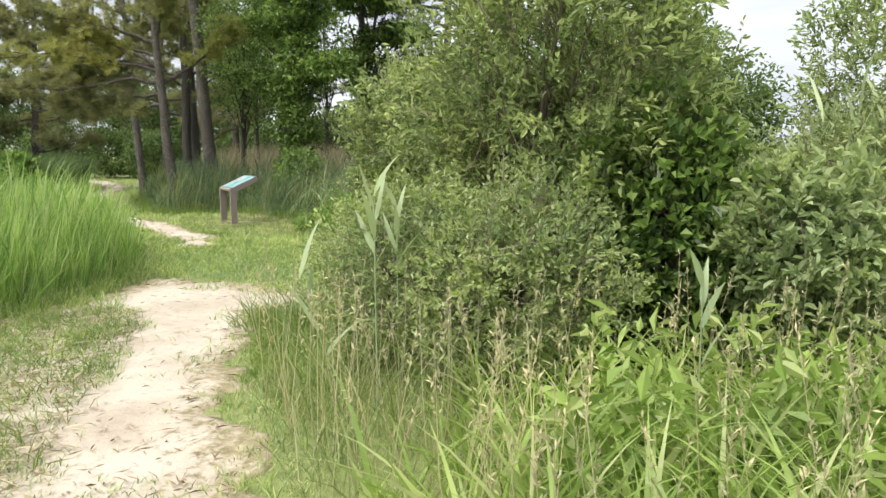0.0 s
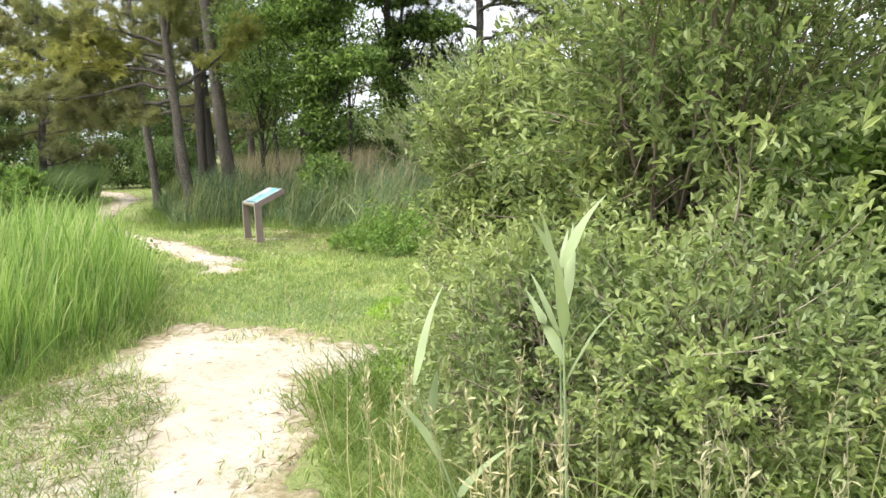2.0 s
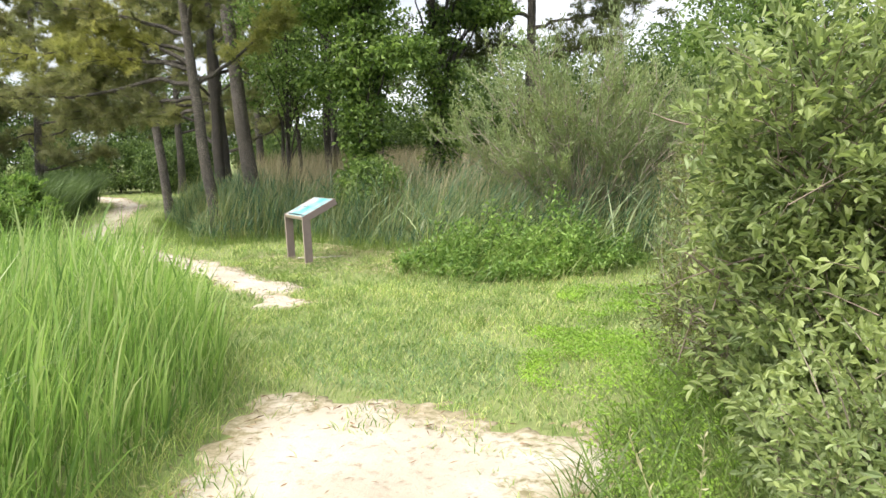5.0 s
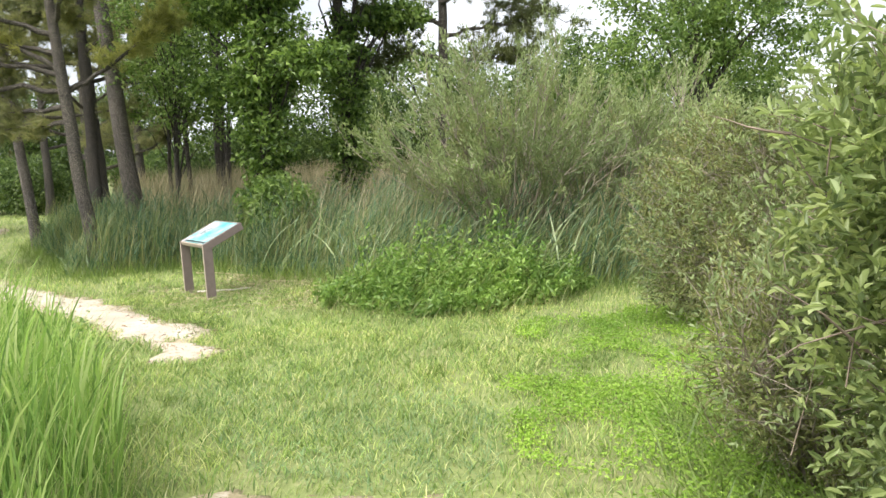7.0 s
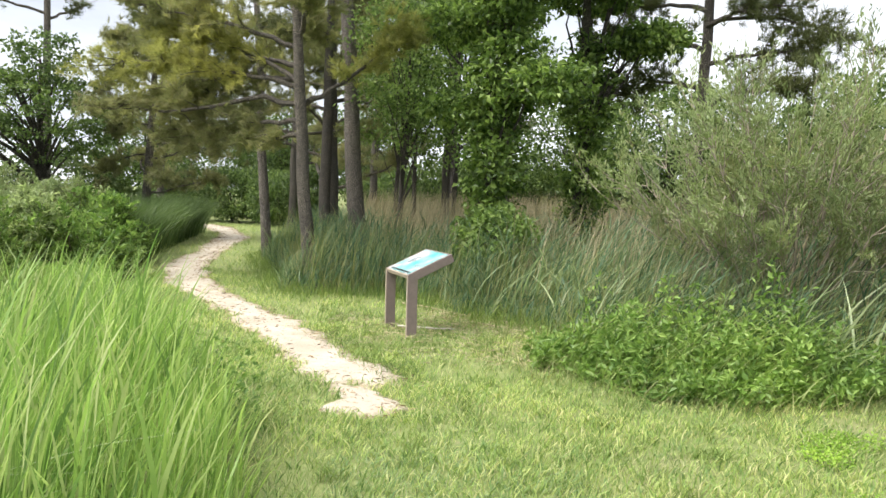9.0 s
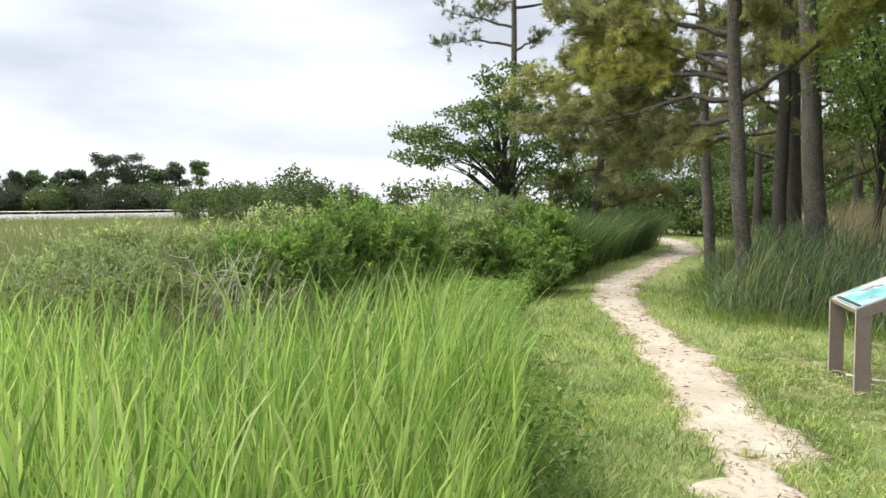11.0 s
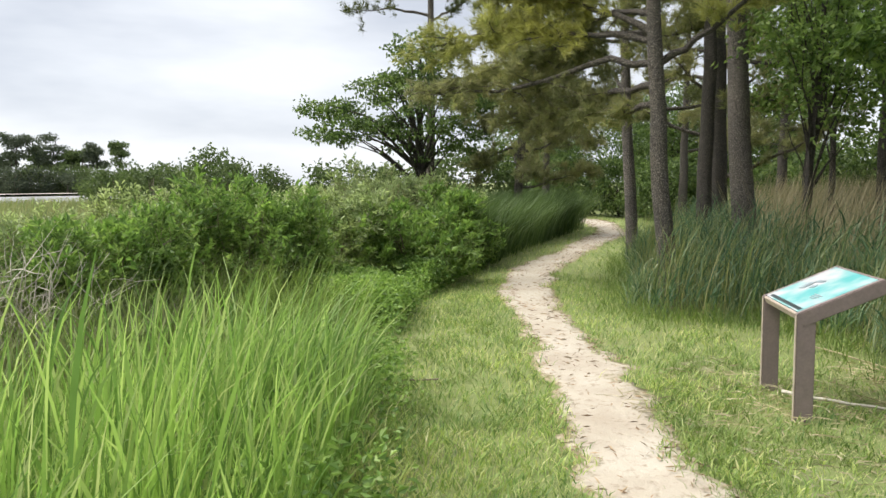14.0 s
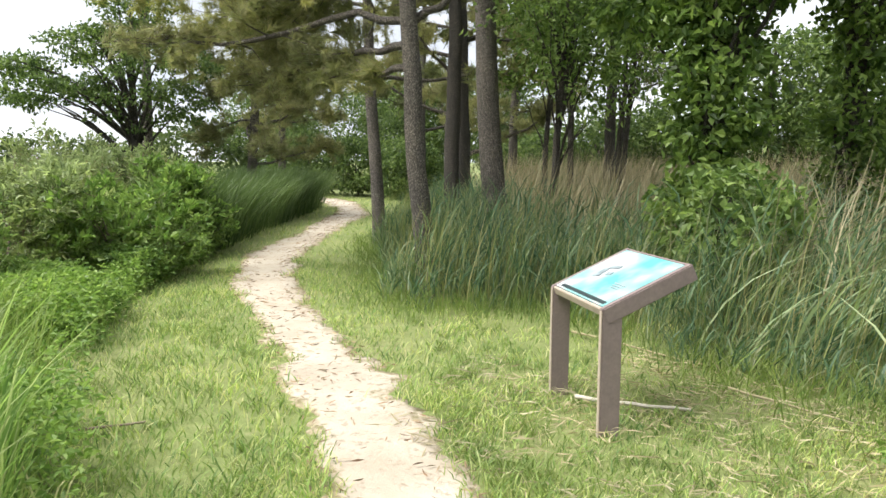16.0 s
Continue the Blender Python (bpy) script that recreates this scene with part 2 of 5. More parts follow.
M_CLOVER = foliage_mat("clover_leaf", [(0.20, 0.34, 0.06), (0.28, 0.44, 0.08), (0.37, 0.52, 0.12)], 0.45, 0.5, 1.4)
M_BORDER = foliage_mat("border_blade", [(0.17, 0.26, 0.06), (0.25, 0.365, 0.09), (0.34, 0.45, 0.15), (0.41, 0.46, 0.23)], 0.45, 0.42, 1.2)
M_SIGN = plain_mat("mauve_brown_paint", (0.20, 0.155, 0.15), 0.55, 0.12, 9, 0.1)
M_SIGNEDGE = plain_mat("worn_pale_edge", (0.36, 0.30, 0.25), 0.6, 0.15, 20, 0.1)
M_PANEL = panel_mat()
M_PRINT = plain_mat("dark_print", (0.035, 0.05, 0.055), 0.3, 0.2, 10, 0.0)
M_PRINTG = plain_mat("grey_print", (0.22, 0.27, 0.30), 0.3, 0.4, 22, 0.0)
M_PALE = foliage_mat("pale_waxy_leaf", [(0.22, 0.28, 0.14), (0.30, 0.375, 0.19), (0.39, 0.465, 0.25), (0.47, 0.54, 0.32)], 0.48, 0.4, 1.4)
M_IVY = foliage_mat("vine_leaf", [(0.06, 0.105, 0.033), (0.115, 0.19, 0.055), (0.195, 0.295, 0.08), (0.31, 0.42, 0.14)], 0.5, 0.36, 1.6)
# lit copy of pine_needle: sunlight on the clusters is put into the colour
M_NEEDLE_LIT = foliage_mat("sunlit_pine_needle", [(0.27, 0.28, 0.10), (0.38, 0.385, 0.14), (0.49, 0.48, 0.20)], 0.5, 0.5, 0.9)
M_WATER = plain_mat("shallow_water", (0.50, 0.50, 0.52), 0.25, 0.06, 0.1, 0.05)
M_SHORE = plain_mat("far_sand", (0.46, 0.42, 0.37), 0.95, 0.12, 0.2)
M_BLUE = foliage_mat("blue_green_turf", [(0.13, 0.23, 0.115), (0.18, 0.29, 0.15), (0.25, 0.36, 0.19), (0.36, 0.41, 0.25)], 0.42, 0.55, 0.9)
M_BRN = foliage_mat("browning_pine_needle", [(0.17, 0.175, 0.10), (0.25, 0.245, 0.135), (0.325, 0.30, 0.18), (0.26, 0.285, 0.145), (0.36, 0.38, 0.20)], 0.5, 0.5, 0.8)
M_LITTER = foliage_mat("dead_litter", [(0.16, 0.10, 0.07), (0.28, 0.19, 0.13), (0.40, 0.31, 0.22), (0.10, 0.07, 0.05)], 0.05, 0.9, 2.0)


# ---------------------------------------------------------------- mesh helpers
RNG = np.random.default_rng(7)


def mesh_np(name, verts, faces, mat, parent=None, smooth=False, label=""):
    me = bpy.data.meshes.new(name)
    verts, faces = np.asarray(verts, np.float32), np.asarray(faces, np.int32)
    k = faces.shape[1]
    me.vertices.add(len(verts))
    me.vertices.foreach_set("co", verts.ravel())
    me.loops.add(faces.size)
    me.loops.foreach_set("vertex_index", faces.ravel())
    me.polygons.add(len(faces))
    me.polygons.foreach_set("loop_start", np.arange(0, faces.size, k, dtype=np.int32))
    me.polygons.foreach_set("use_smooth", np.full(len(faces), smooth))
    me.update(calc_edges=True)
    me.materials.append(mat)
    ob = new(name, me)
    if parent is not None:
        ob.parent = parent
    if label:
        tagged(ob, label)
    return ob


def part(name, bm, material, parent, label=""):
    me = bpy.data.meshes.new(name)
    bm.to_mesh(me)
    bm.free()
    me.materials.append(material)
    ob = new(name, me)
    ob.parent = parent
    if label:
        tagged(ob, label)
    return ob


def thing(name, at, label, category, group="", kind=""):
    ob = new(name)
    ob.empty_display_size = 0.1
    ob.location = at
    return tagged(ob, label, category, group, kind)


def unit(v):
    return v / np.maximum(1e-9, np.linalg.norm(v, axis=-1, keepdims=True))


TABLE = np.random.default_rng(3).random((256, 256))


def vnoise(x, y, s=1.0):
    x, y = np.asarray(x, float) * s + 500.3, np.asarray(y, float) * s + 500.7
    i, j = np.floor(x).astype(int), np.floor(y).astype(int)
    u, v = x - i, y - j
    u, v = u * u * (3 - 2 * u), v * v * (3 - 2 * v)
    a, b = TABLE[i % 256, j % 256], TABLE[(i + 1) % 256, j % 256]
    c, d = TABLE[i % 256, (j + 1) % 256], TABLE[(i + 1) % 256, (j + 1) % 256]
    return (a * (1 - u) + b * u) * (1 - v) + (c * (1 - u) + d * u) * v


def height(x, y):
    """Ground height: nearly level, with shallow swells."""
    return 0.05 * (vnoise(x, y, 0.35) - 0.5) + 0.025 * (vnoise(x, y, 1.7) - 0.5)


def poly_dist(x, y, poly):
    """Signed distance to a closed outline, positive inside."""
    x, y = np.asarray(x, float), np.asarray(y, float)
    p = np.asarray(poly, float)
    q = np.roll(p, -1, 0)
    best = np.full(x.shape, 1e9)
    inside = np.zeros(x.shape, bool)
    for (ax, ay), (bx, by) in zip(p, q):
        ex, ey = bx - ax, by - ay
        t = np.clip(((x - ax) * ex + (y - ay) * ey) / (ex * ex + ey * ey + 1e-12), 0, 1)
        best = np.minimum(best, np.hypot(x - ax - t * ex, y - ay - t * ey))
        cross = (ay > y) != (by > y)
        inside ^= cross & (x < ex * (y - ay) / (ey + 1e-12) + ax)
    return np.where(inside, best, -best)


def scatter(poly, density, rng, inset=0.0):
    p = np.asarray(poly, float)
    lo, hi = p.min(0), p.max(0)
    n = int(density * np.prod(hi - lo))
    q = lo + rng.random((n, 2)) * (hi - lo)
    return q[poly_dist(q[:, 0], q[:, 1], poly) > inset]


def blades(xy, h, w, rng, lean=(0, 0), bend=0.35, segs=3, spread=0.25, z0=None, droop=0.5):
    """Tapered, bent ribbons that stand on the ground: vertices and quads."""
    n = len(xy)
    z = height(xy[:, 0], xy[:, 1]) if z0 is None else z0
    ang = rng.random(n) * 2 * np.pi
    d = np.stack([np.cos(ang), np.sin(ang)], 1) * (rng.random(n) * spread)[:, None] + np.asarray(lean)
    b = bend * (0.4 + 1.2 * rng.random(n))
    face = rng.random(n) * np.pi
    t = np.linspace(0, 1, segs + 1)
    side = np.stack([np.cos(face), np.sin(face)], 1)
    out = np.zeros((n, segs + 1, 2, 3))
    mag = np.linalg.norm(d, axis=1)
    dirn = d / np.maximum(mag, 1e-6)[:, None]
    for i, ti in enumerate(t):
        off = d * ti + dirn * (b * ti ** 2.2)[:, None]
        c = xy + off * h[:, None]
        zz = z + h * (ti - droop * (b + mag) * ti ** 2.6 * 0.6)
        ww = w * ((0.55 + 0.9 * ti) if ti < 0.4 else (0.91 * (1 - ti) / 0.6 + 0.04))
        for s, sg in ((0, -0.5), (1, 0.5)):
            out[:, i, s, :2] = c + side * (ww * sg)[:, None]
            out[:, i, s, 2] = zz
    base = (np.arange(n) * (segs + 1) * 2)[:, None, None]
    k = (np.arange(segs) * 2)[None, :, None]
    f = base + k + np.array([0, 1, 3, 2])[None, None, :]
    return out.reshape(-1, 3), f.reshape(-1, 4)


def leaf_quads(p, d, length, width, rng, lift=0.25):
    """Pointed leaves, folded along the rib: one kite each."""
    n = len(p)
    d = unit(d)
    r = unit(rng.normal(size=(n, 3)) + np.array([0, 0, 0.9]))
    s = unit(np.cross(d, r))
    nrm = np.cross(s, d)
    L = (length * (0.6 + 0.7 * rng.random(n)))[:, None]
    Wd = (width * (0.6 + 0.7 * rng.random(n)))[:, None]
    v = np.stack([p, p + d * L * 0.5 + s * Wd * 0.5 + nrm * Wd * lift, p + d * L - nrm * L * 0.12, p + d * L * 0.5 - s * Wd * 0.5 + nrm * Wd * lift], 1)
    f = np.arange(n * 4).reshape(n, 4)
    return v.reshape(-1, 3), f


def oval_leaves(p, d, length, width, rng, lift=0.22):
    """Oval leaves with a raised rim on both sides of the rib: two quads each."""
    n = len(p)
    d = unit(d)
    r = unit(rng.normal(size=(n, 3)) * 0.7 + np.array([0, 0, 1.0]))
    s = unit(np.cross(d, r))
    nrm = np.cross(s, d)
    L = (length * (0.6 + 0.7 * rng.random(n)))[:, None]
    Wd = (width * (0.7 + 0.5 * rng.random(n)))[:, None]
    tip = p + d * L - nrm * L * 0.15
    up = nrm * Wd * lift
    v = np.stack([p, p + d * L * 0.38 + s * Wd * 0.5 + up, p + d * L * 0.76 + s * Wd * 0.42 + up * 0.6, tip, p + d * L * 0.76 - s * Wd * 0.42 + up * 0.6, p + d * L * 0.38 - s * Wd * 0.5 + up], 1)
    k = (np.arange(n) * 6)[:, None]
    f = np.concatenate([k + np.array([0, 1, 2, 3]), k + np.array([0, 3, 4, 5])])
    return v.reshape(-1, 3), f


def ball(n, rng):
    """Points spread through a unit ball, denser towards its middle."""
    return unit(rng.normal(size=(n, 3))) * (rng.random((n, 1)) ** 0.5)


def needle_tufts(p, d, rng, k=26, length=0.17, width=0.006, open_=0.9):
    n = len(p)
    P, D = np.repeat(p, k, 0), np.repeat(unit(d), k, 0)
    P = P - D * (rng.random(n * k) * 0.10)[:, None]
    r = unit(rng.normal(size=(n * k, 3)))
    q = unit(D + r * open_)
    L = (length * (0.6 + 0.6 * rng.random(n * k)))[:, None]
    s = unit(np.cross(q, rng.normal(size=(n * k, 3)))) * width
    v = np.stack([P - s * 0.6, P + s * 0.6, P + q * L], 1)
    return v.reshape(-1, 3), np.arange(n * k * 3).reshape(-1, 3)


def join(parts):
    vs, fs, o = [], [], 0
    for v, f in parts:
        vs.append(v)
        fs.append(f + o)
        o += len(v)
    return np.concatenate(vs), np.concatenate(fs)


def tube(pts, rad, sides=7, rough=0.0, rng=None):
    pts = np.asarray(pts, float)
    n = len(pts)
    tang = unit(np.gradient(pts, axis=0))
    ref = np.array([1.0, 0.13, 0.07]) if abs(tang[0][2]) > 0.7 else np.array([0.05, 0.1, 1.0])
    a = unit(np.cross(tang, ref))
    b = np.cross(tang, a)
    th = np.arange(sides) / sides * 2 * np.pi
    rad = np.asarray(rad, float)[:, None]
    rr = rad * np.ones((1, sides))
    if rough and rng is not None:
        rr = rr * (1 + rough * (rng.random((n, sides)) - 0.5))
    v = pts[:, None, :] + rr[:, :, None] * (np.cos(th)[None, :, None] * a[:, None, :] + np.sin(th)[None, :, None] * b[:, None, :])
    i = (np.arange(n - 1) * sides)[:, None]
    j = np.arange(sides)[None, :]
    j2 = (j + 1) % sides
    f = np.stack([i + j, i + j2, i + sides + j2, i + sides + j], -1).reshape(-1, 4)
    return v.reshape(-1, 3), f


def wander(start, direction, length, n, rng, wob=0.15, pull=(0, 0, 0)):
    """A limb's line: it wanders, and is pulled up or down along its way."""
    p, d = np.array(start, float), unit(np.array(direction, float))
    pts = [p.copy()]
    for _ in range(n):
        d = unit(d + rng.normal(size=3) * wob + np.asarray(pull) / n)
        p = p + d * length / n
        pts.append(p.copy())
    return np.array(pts)


def at_base(v, base):
    return v - np.asarray(base, float)


# ---------------------------------------------------------------- plants
def shrub(name, label, base, lobes, twigs, leaf, mat, rng, per=14, stems=16, twig_len=0.28, stem_mat=None, stem_r=0.018, group="", low=0.08, up=0.35, shell=0.45, bare=1.0, tips=None, gap=0.36, shape=leaf_quads):
    """Many-stemmed shrub: stems fan from the base into lobes, twigs near their skin carry the leaves."""
    base = np.array([base[0], base[1], float(height(base[0], base[1]))])
    ob = thing(name, base, label, "shrub", group)
    lb = np.array(lobes, float)
    wgt = lb[:, 3] * lb[:, 4] * lb[:, 5]
    wgt = wgt ** 0.75
    pick = rng.choice(len(lb), twigs, p=wgt / wgt.sum())
    u = unit(rng.normal(size=(twigs, 3)))
    rad = (shell + (1 - shell) * rng.random(twigs) ** 0.6)
    clump = 0.78 + 0.42 * vnoise(u[:, 0] * 3 + pick * 3.1, u[:, 1] * 3 + u[:, 2] * 2.3, 1.1)
    tip = lb[pick, :3] + u * lb[pick, 3:6] * (rad * clump)[:, None]
    ok = (tip[:, 2] > low) & (vnoise(tip[:, 0] * 1.9 + tip[:, 2] * 1.3, tip[:, 1] * 1.9 - tip[:, 2] * 1.7, 1.0) * 0.6 + 0.4 * vnoise(tip[:, 0] * 4.1 + tip[:, 2] * 3.3, tip[:, 1] * 4.3 - tip[:, 2] * 3.7, 1.0) + 0.2 * rng.random(twigs) > gap)
    tip, u = tip[ok], u[ok]
    d = unit(u + np.array([0, 0, up]) + rng.normal(size=u.shape) * 0.45)
    P = np.repeat(tip, per, 0) + np.repeat(d, per, 0) * (np.tile(np.linspace(-0.6, 0.55, per), len(tip)) * twig_len)[:, None]
    P += rng.normal(size=P.shape) * twig_len * 0.07
    ld = unit(np.repeat(d, per, 0) * 0.9 + unit(rng.normal(size=P.shape)) + np.array([0, 0, 0.15]))
    fresh = np.zeros(len(P), bool)
    if tips is not None:
        fresh = (np.tile(np.linspace(0, 1, per), len(tip)) > 0.55) & np.repeat(rng.random(len(tip)) + 0.5 * u[:, 2] > 0.45, per)
    for nm, m_, sel, big in (("foliage", mat, ~fresh, 1.0), ("new_growth", tips, fresh, 1.15)):
        if sel.any():
            v, f = shape(P[sel], ld[sel], leaf[0] * big, leaf[1] * big, rng)
            v[:, 2] = np.maximum(v[:, 2], 0.01)
            tagged(mesh_np(nm, v, f, m_, ob), kind="stuff")
    stem_at = rng.choice(len(tip), min(stems, len(tip)), replace=False)
    for i in stem_at:
        wood = []
        s = np.array([(rng.random() - 0.5) * 0.35, (rng.random() - 0.5) * 0.35, -0.02])
        e = tip[i]
        n = 7
        t = np.linspace(0, 1, n)[:, None]
        pts = s + (e - s) * t + np.sin(t * np.pi) * np.array([0, 0, 0.10]) * np.linalg.norm(e - s) + rng.normal(size=(n, 3)) * 0.035 * t
        wood.append(tube(pts, stem_r * (1.15 - np.linspace(0, 1, n)) * (0.6 + 0.8 * rng.random()), 5))
        for _ in range(4):
            k = rng.integers(3, n)
            q = wander(pts[k], unit(e - s) + rng.normal(size=3) * 0.6, (0.2 + 0.3 * rng.random()) * min(1.0, lb[:, 3].max()), 4, rng, 0.15, (0, 0, 0.3))
            wood.append(tube(q, stem_r * 0.38 * (1.1 - np.linspace(0, 1, 5)), 4))
        v, f = join(wood)
        v[:, 2] = np.maximum(v[:, 2], -0.02)
        mesh_np("stem", v, f, stem_mat or M_TWIG, ob, True)
    wood = []
    tw = rng.choice(len(tip), min(int(len(tip) * 0.3 * bare), len(tip)), replace=False)
    for i in tw:
        q = np.stack([tip[i] - d[i] * twig_len * 1.3, tip[i] - d[i] * twig_len * 0.3 + rng.normal(size=3) * 0.01, tip[i] + d[i] * twig_len * 0.5])
        wood.append(tube(q, np.array([0.0038, 0.0026, 0.0012]), 3))
    v, f = join(wood)
    v[:, 2] = np.maximum(v[:, 2], -0.02)
    tagged(mesh_np("twigwork", v, f, stem_mat or M_TWIG, ob, True), kind="stuff")
    return ob


def dress(pts, r0, rng, twigs, reach, tufts, up):
    """Wood of one limb with its side twigs, and the places and ways of its needle tufts."""
    n = len(pts)
    wood = [tube(pts, np.maximum(0.006, r0 * (1.08 - np.linspace(0, 1, n))), 7, 0.12, rng)]
    tp, td = [], []
    for _ in range(twigs):
        u = 0.28 + 0.72 * rng.random() ** 0.8
        j = min(n - 2, int(u * (n - 1)))
        s0 = pts[j] + (pts[j + 1] - pts[j]) * (u * (n - 1) - j)
        dd = unit(pts[j + 1] - pts[j]) * 0.6 + rng.normal(size=3) * np.array([0.8, 0.8, 0.45]) + np.array([0, 0, up * 0.5])
        q = wander(s0, dd, reach * (0.5 + 0.7 * rng.random()), 5, rng, 0.2, (0, 0, up))
        wood.append(tube(q, np.maximum(0.003, 0.011 * (1.1 - np.linspace(0, 1, 6))), 4))
        for _ in range(tufts):
            g = rng.integers(1, 6)
            tp.append(q[g] + rng.normal(size=3) * 0.08)
            td.append(unit(q[g] - q[g - 1]) + rng.normal(size=3) * 0.5 + np.array([0, 0, 0.3]))
    return wood, tp, td


def pine(name, label, base, top, r, limbs, rng, mat=None, bark=None, k=24, nlen=0.17, first=0.5, reach=2.2, own=(), group="", tufts=9, wneedle=0.006, droop=-0.15, cat="tree", twigs=14):
    """Pine: tapered plated trunk, crooked limbs, side twigs that end in needle tufts.
    own: limbs of a known line (points from the base, twigs, their reach, their rise, needles)."""
    base = np.array([base[0], base[1], float(height(base[0], base[1]))])
    ob = thing(name, base, label, cat, group)
    top = np.array(top, float)
    n = 18
    t = np.linspace(0, 1, n)[:, None]
    trunk = top * t + np.cumsum(rng.normal(size=(n, 3)) * 0.010, 0) * np.array([1, 1, 0]) * (top[2] / 6)
    trunk[0] = (0, 0, -0.05)
    rr = r * (1.0 - 0.72 * t[:, 0] ** 1.1)
    rr[0] *= 1.35
    rr[1] *= 1.06
    v, f = tube(trunk, rr, 16, 0.12, rng)
    mesh_np("trunk", v, f, bark or M_PINEBARK, ob, True)
    sets = {}
    plans = []
    for line, tw, rch, up, mt in own:
        p = np.array(line, float)
        u = np.linspace(0, len(p) - 1, 12)
        j = np.minimum(u.astype(int), len(p) - 2)
        q = p[j] + (p[j + 1] - p[j]) * (u - j)[:, None] + rng.normal(size=(12, 3)) * 0.02
        plans.append((q, 0.046, tw, rch, up, mt))
    for i in range(limbs):
        z = first + (1 - first) * ((i + rng.random()) / limbs)
        a = i * 2.4 + rng.random()
        ln = reach * (1.15 - 0.75 * (z - first) / (1 - first)) * (0.6 + 0.6 * rng.random())
        j = min(n - 2, int(z * (n - 1)))
        s0 = trunk[j] + (trunk[j + 1] - trunk[j]) * (z * (n - 1) - j)
        plans.append((wander(s0, (np.cos(a), np.sin(a), 0.25), ln, 9, rng, 0.17, (0, 0, droop)), r * 0.26 * (ln / 2.2) ** 0.6, twigs, 0.5, 0.4, mat or M_NEEDLE))
    for q, r0, tw, rch, up, mt in plans:
        wood, tp, td = dress(q, r0, rng, tw, rch, tufts, up)
        v, f = join(wood)
        mesh_np("limb", v, f, bark or M_PINEBARK, ob, True)
        g = sets.setdefault(mt.name, (mt, [], []))
        g[1].extend(tp)
        g[2].extend(td)
    for mt, tp, td in sets.values():
        v, f = needle_tufts(np.array(tp), np.array(td), rng, k, nlen, wneedle)
        tagged(mesh_np("needle_crown", v, f, mt, ob), kind="stuff")
    return ob


def broadleaf(name, label, base, h, r, crown, clumps, leaf, mat, rng, per=26, bark=None, lean=(0, 0), group="", limbs=14, csize=0.35):
    """Broadleaf tree: forked limbs into crown lobes; leaves hang in clumps at the limb ends, with gaps between."""
    base = np.array([base[0], base[1], float(height(base[0], base[1]))])
    ob = thing(name, base, label, "tree", group)
    n = 12
    t = np.linspace(0, 1, n)[:, None]
    trunk = np.array([lean[0], lean[1], h * 0.9]) * t + np.cumsum(rng.normal(size=(n, 3)) * 0.03, 0) * np.array([1, 1, 0])
    trunk[0] = (0, 0, -0.05)
    rr = r * (1 - 0.8 * t[:, 0])
    rr[0] *= 1.3
    v, f = tube(trunk, rr, 10, 0.1, rng)
    mesh_np("trunk", v, f, bark or M_DARKBARK, ob, True)
    lb = np.array(crown, float)
    wgt = lb[:, 3] * lb[:, 4] * lb[:, 5]
    wgt = wgt ** 0.65
    pick = rng.choice(len(lb), clumps, p=wgt / wgt.sum())
    u = unit(rng.normal(size=(clumps, 3)))
    tip = lb[pick, :3] + u * lb[pick, 3:6] * (0.45 + 0.6 * rng.random(clumps) ** 0.7)[:, None]
    keep = tip[:, 2] > 0.15
    tip, u = tip[keep], u[keep]
    for i in rng.choice(len(tip), min(limbs * 2, len(tip)), replace=False):
        z = np.clip(tip[i][2] / (h * 1.25), 0.12, 0.9) * (0.78 + 0.2 * rng.random())
        s = trunk[int(z * (n - 1))]
        m = 7
        tt = np.linspace(0, 1, m)[:, None]
        pts = s + (tip[i] - s) * tt + np.sin(tt * np.pi) * np.array([0, 0, 0.12]) * np.linalg.norm(tip[i] - s) + rng.normal(size=(m, 3)) * 0.05 * tt
        v, f = tube(pts, np.maximum(0.005, r * 0.22 * (1.1 - tt[:, 0])), 5)
        mesh_np("limb", v, f, bark or M_DARKBARK, ob, True)
    P = np.repeat(tip, per, 0) + ball(len(tip) * per, rng) * csize * np.array([1.7, 1.7, 0.75])
    ld = unit(rng.normal(size=P.shape) + np.repeat(u, per, 0) * 0.5 + np.array([0, 0, -0.25]))
    v, f = leaf_quads(P, ld, leaf[0], leaf[1], rng)
    v[:, 2] = np.maximum(v[:, 2], 0.02)
    tagged(mesh_np("crown", v, f, mat, ob), kind="stuff")
    return ob


# ---------------------------------------------------------------- ground
SAND_A = [(3.6, -2), (3.3, 0.6), (2.8, 2.0), (1.9, 3.6), (0.9, 4.9), (0.2, 5.75), (-0.2, 6.6), (-0.55, 7.4), (-0.7, 7.8), (-0.55, 8.2), (-0.35, 8.6),
          (-0.75, 8.95), (-1.4, 9.0), (-1.95, 9.32), (-2.5, 9.25), (-2.95, 9.2), (-2.9, 8.5), (-2.7, 7.4), (-2.75, 6.4), (-2.3, 5.2), (-1.5, 4.2), (-0.6, 3.2), (0.3, 1.5), (0.6, -2)]
TRAIL_L = [(-3.9, 11.75), (-4.55, 11.65), (-4.55, 12.0), (-5.2, 12.4), (-6.1, 13.0), (-6.9, 13.65), (-7.8, 14.3), (-9.2, 15.25), (-10.95, 16.35), (-12.95, 18.15), (-14.8, 21.0), (-16.3, 23.0), (-18.5, 25.9), (-20.3, 27.8), (-23.2, 30.0), (-30, 32.5)]
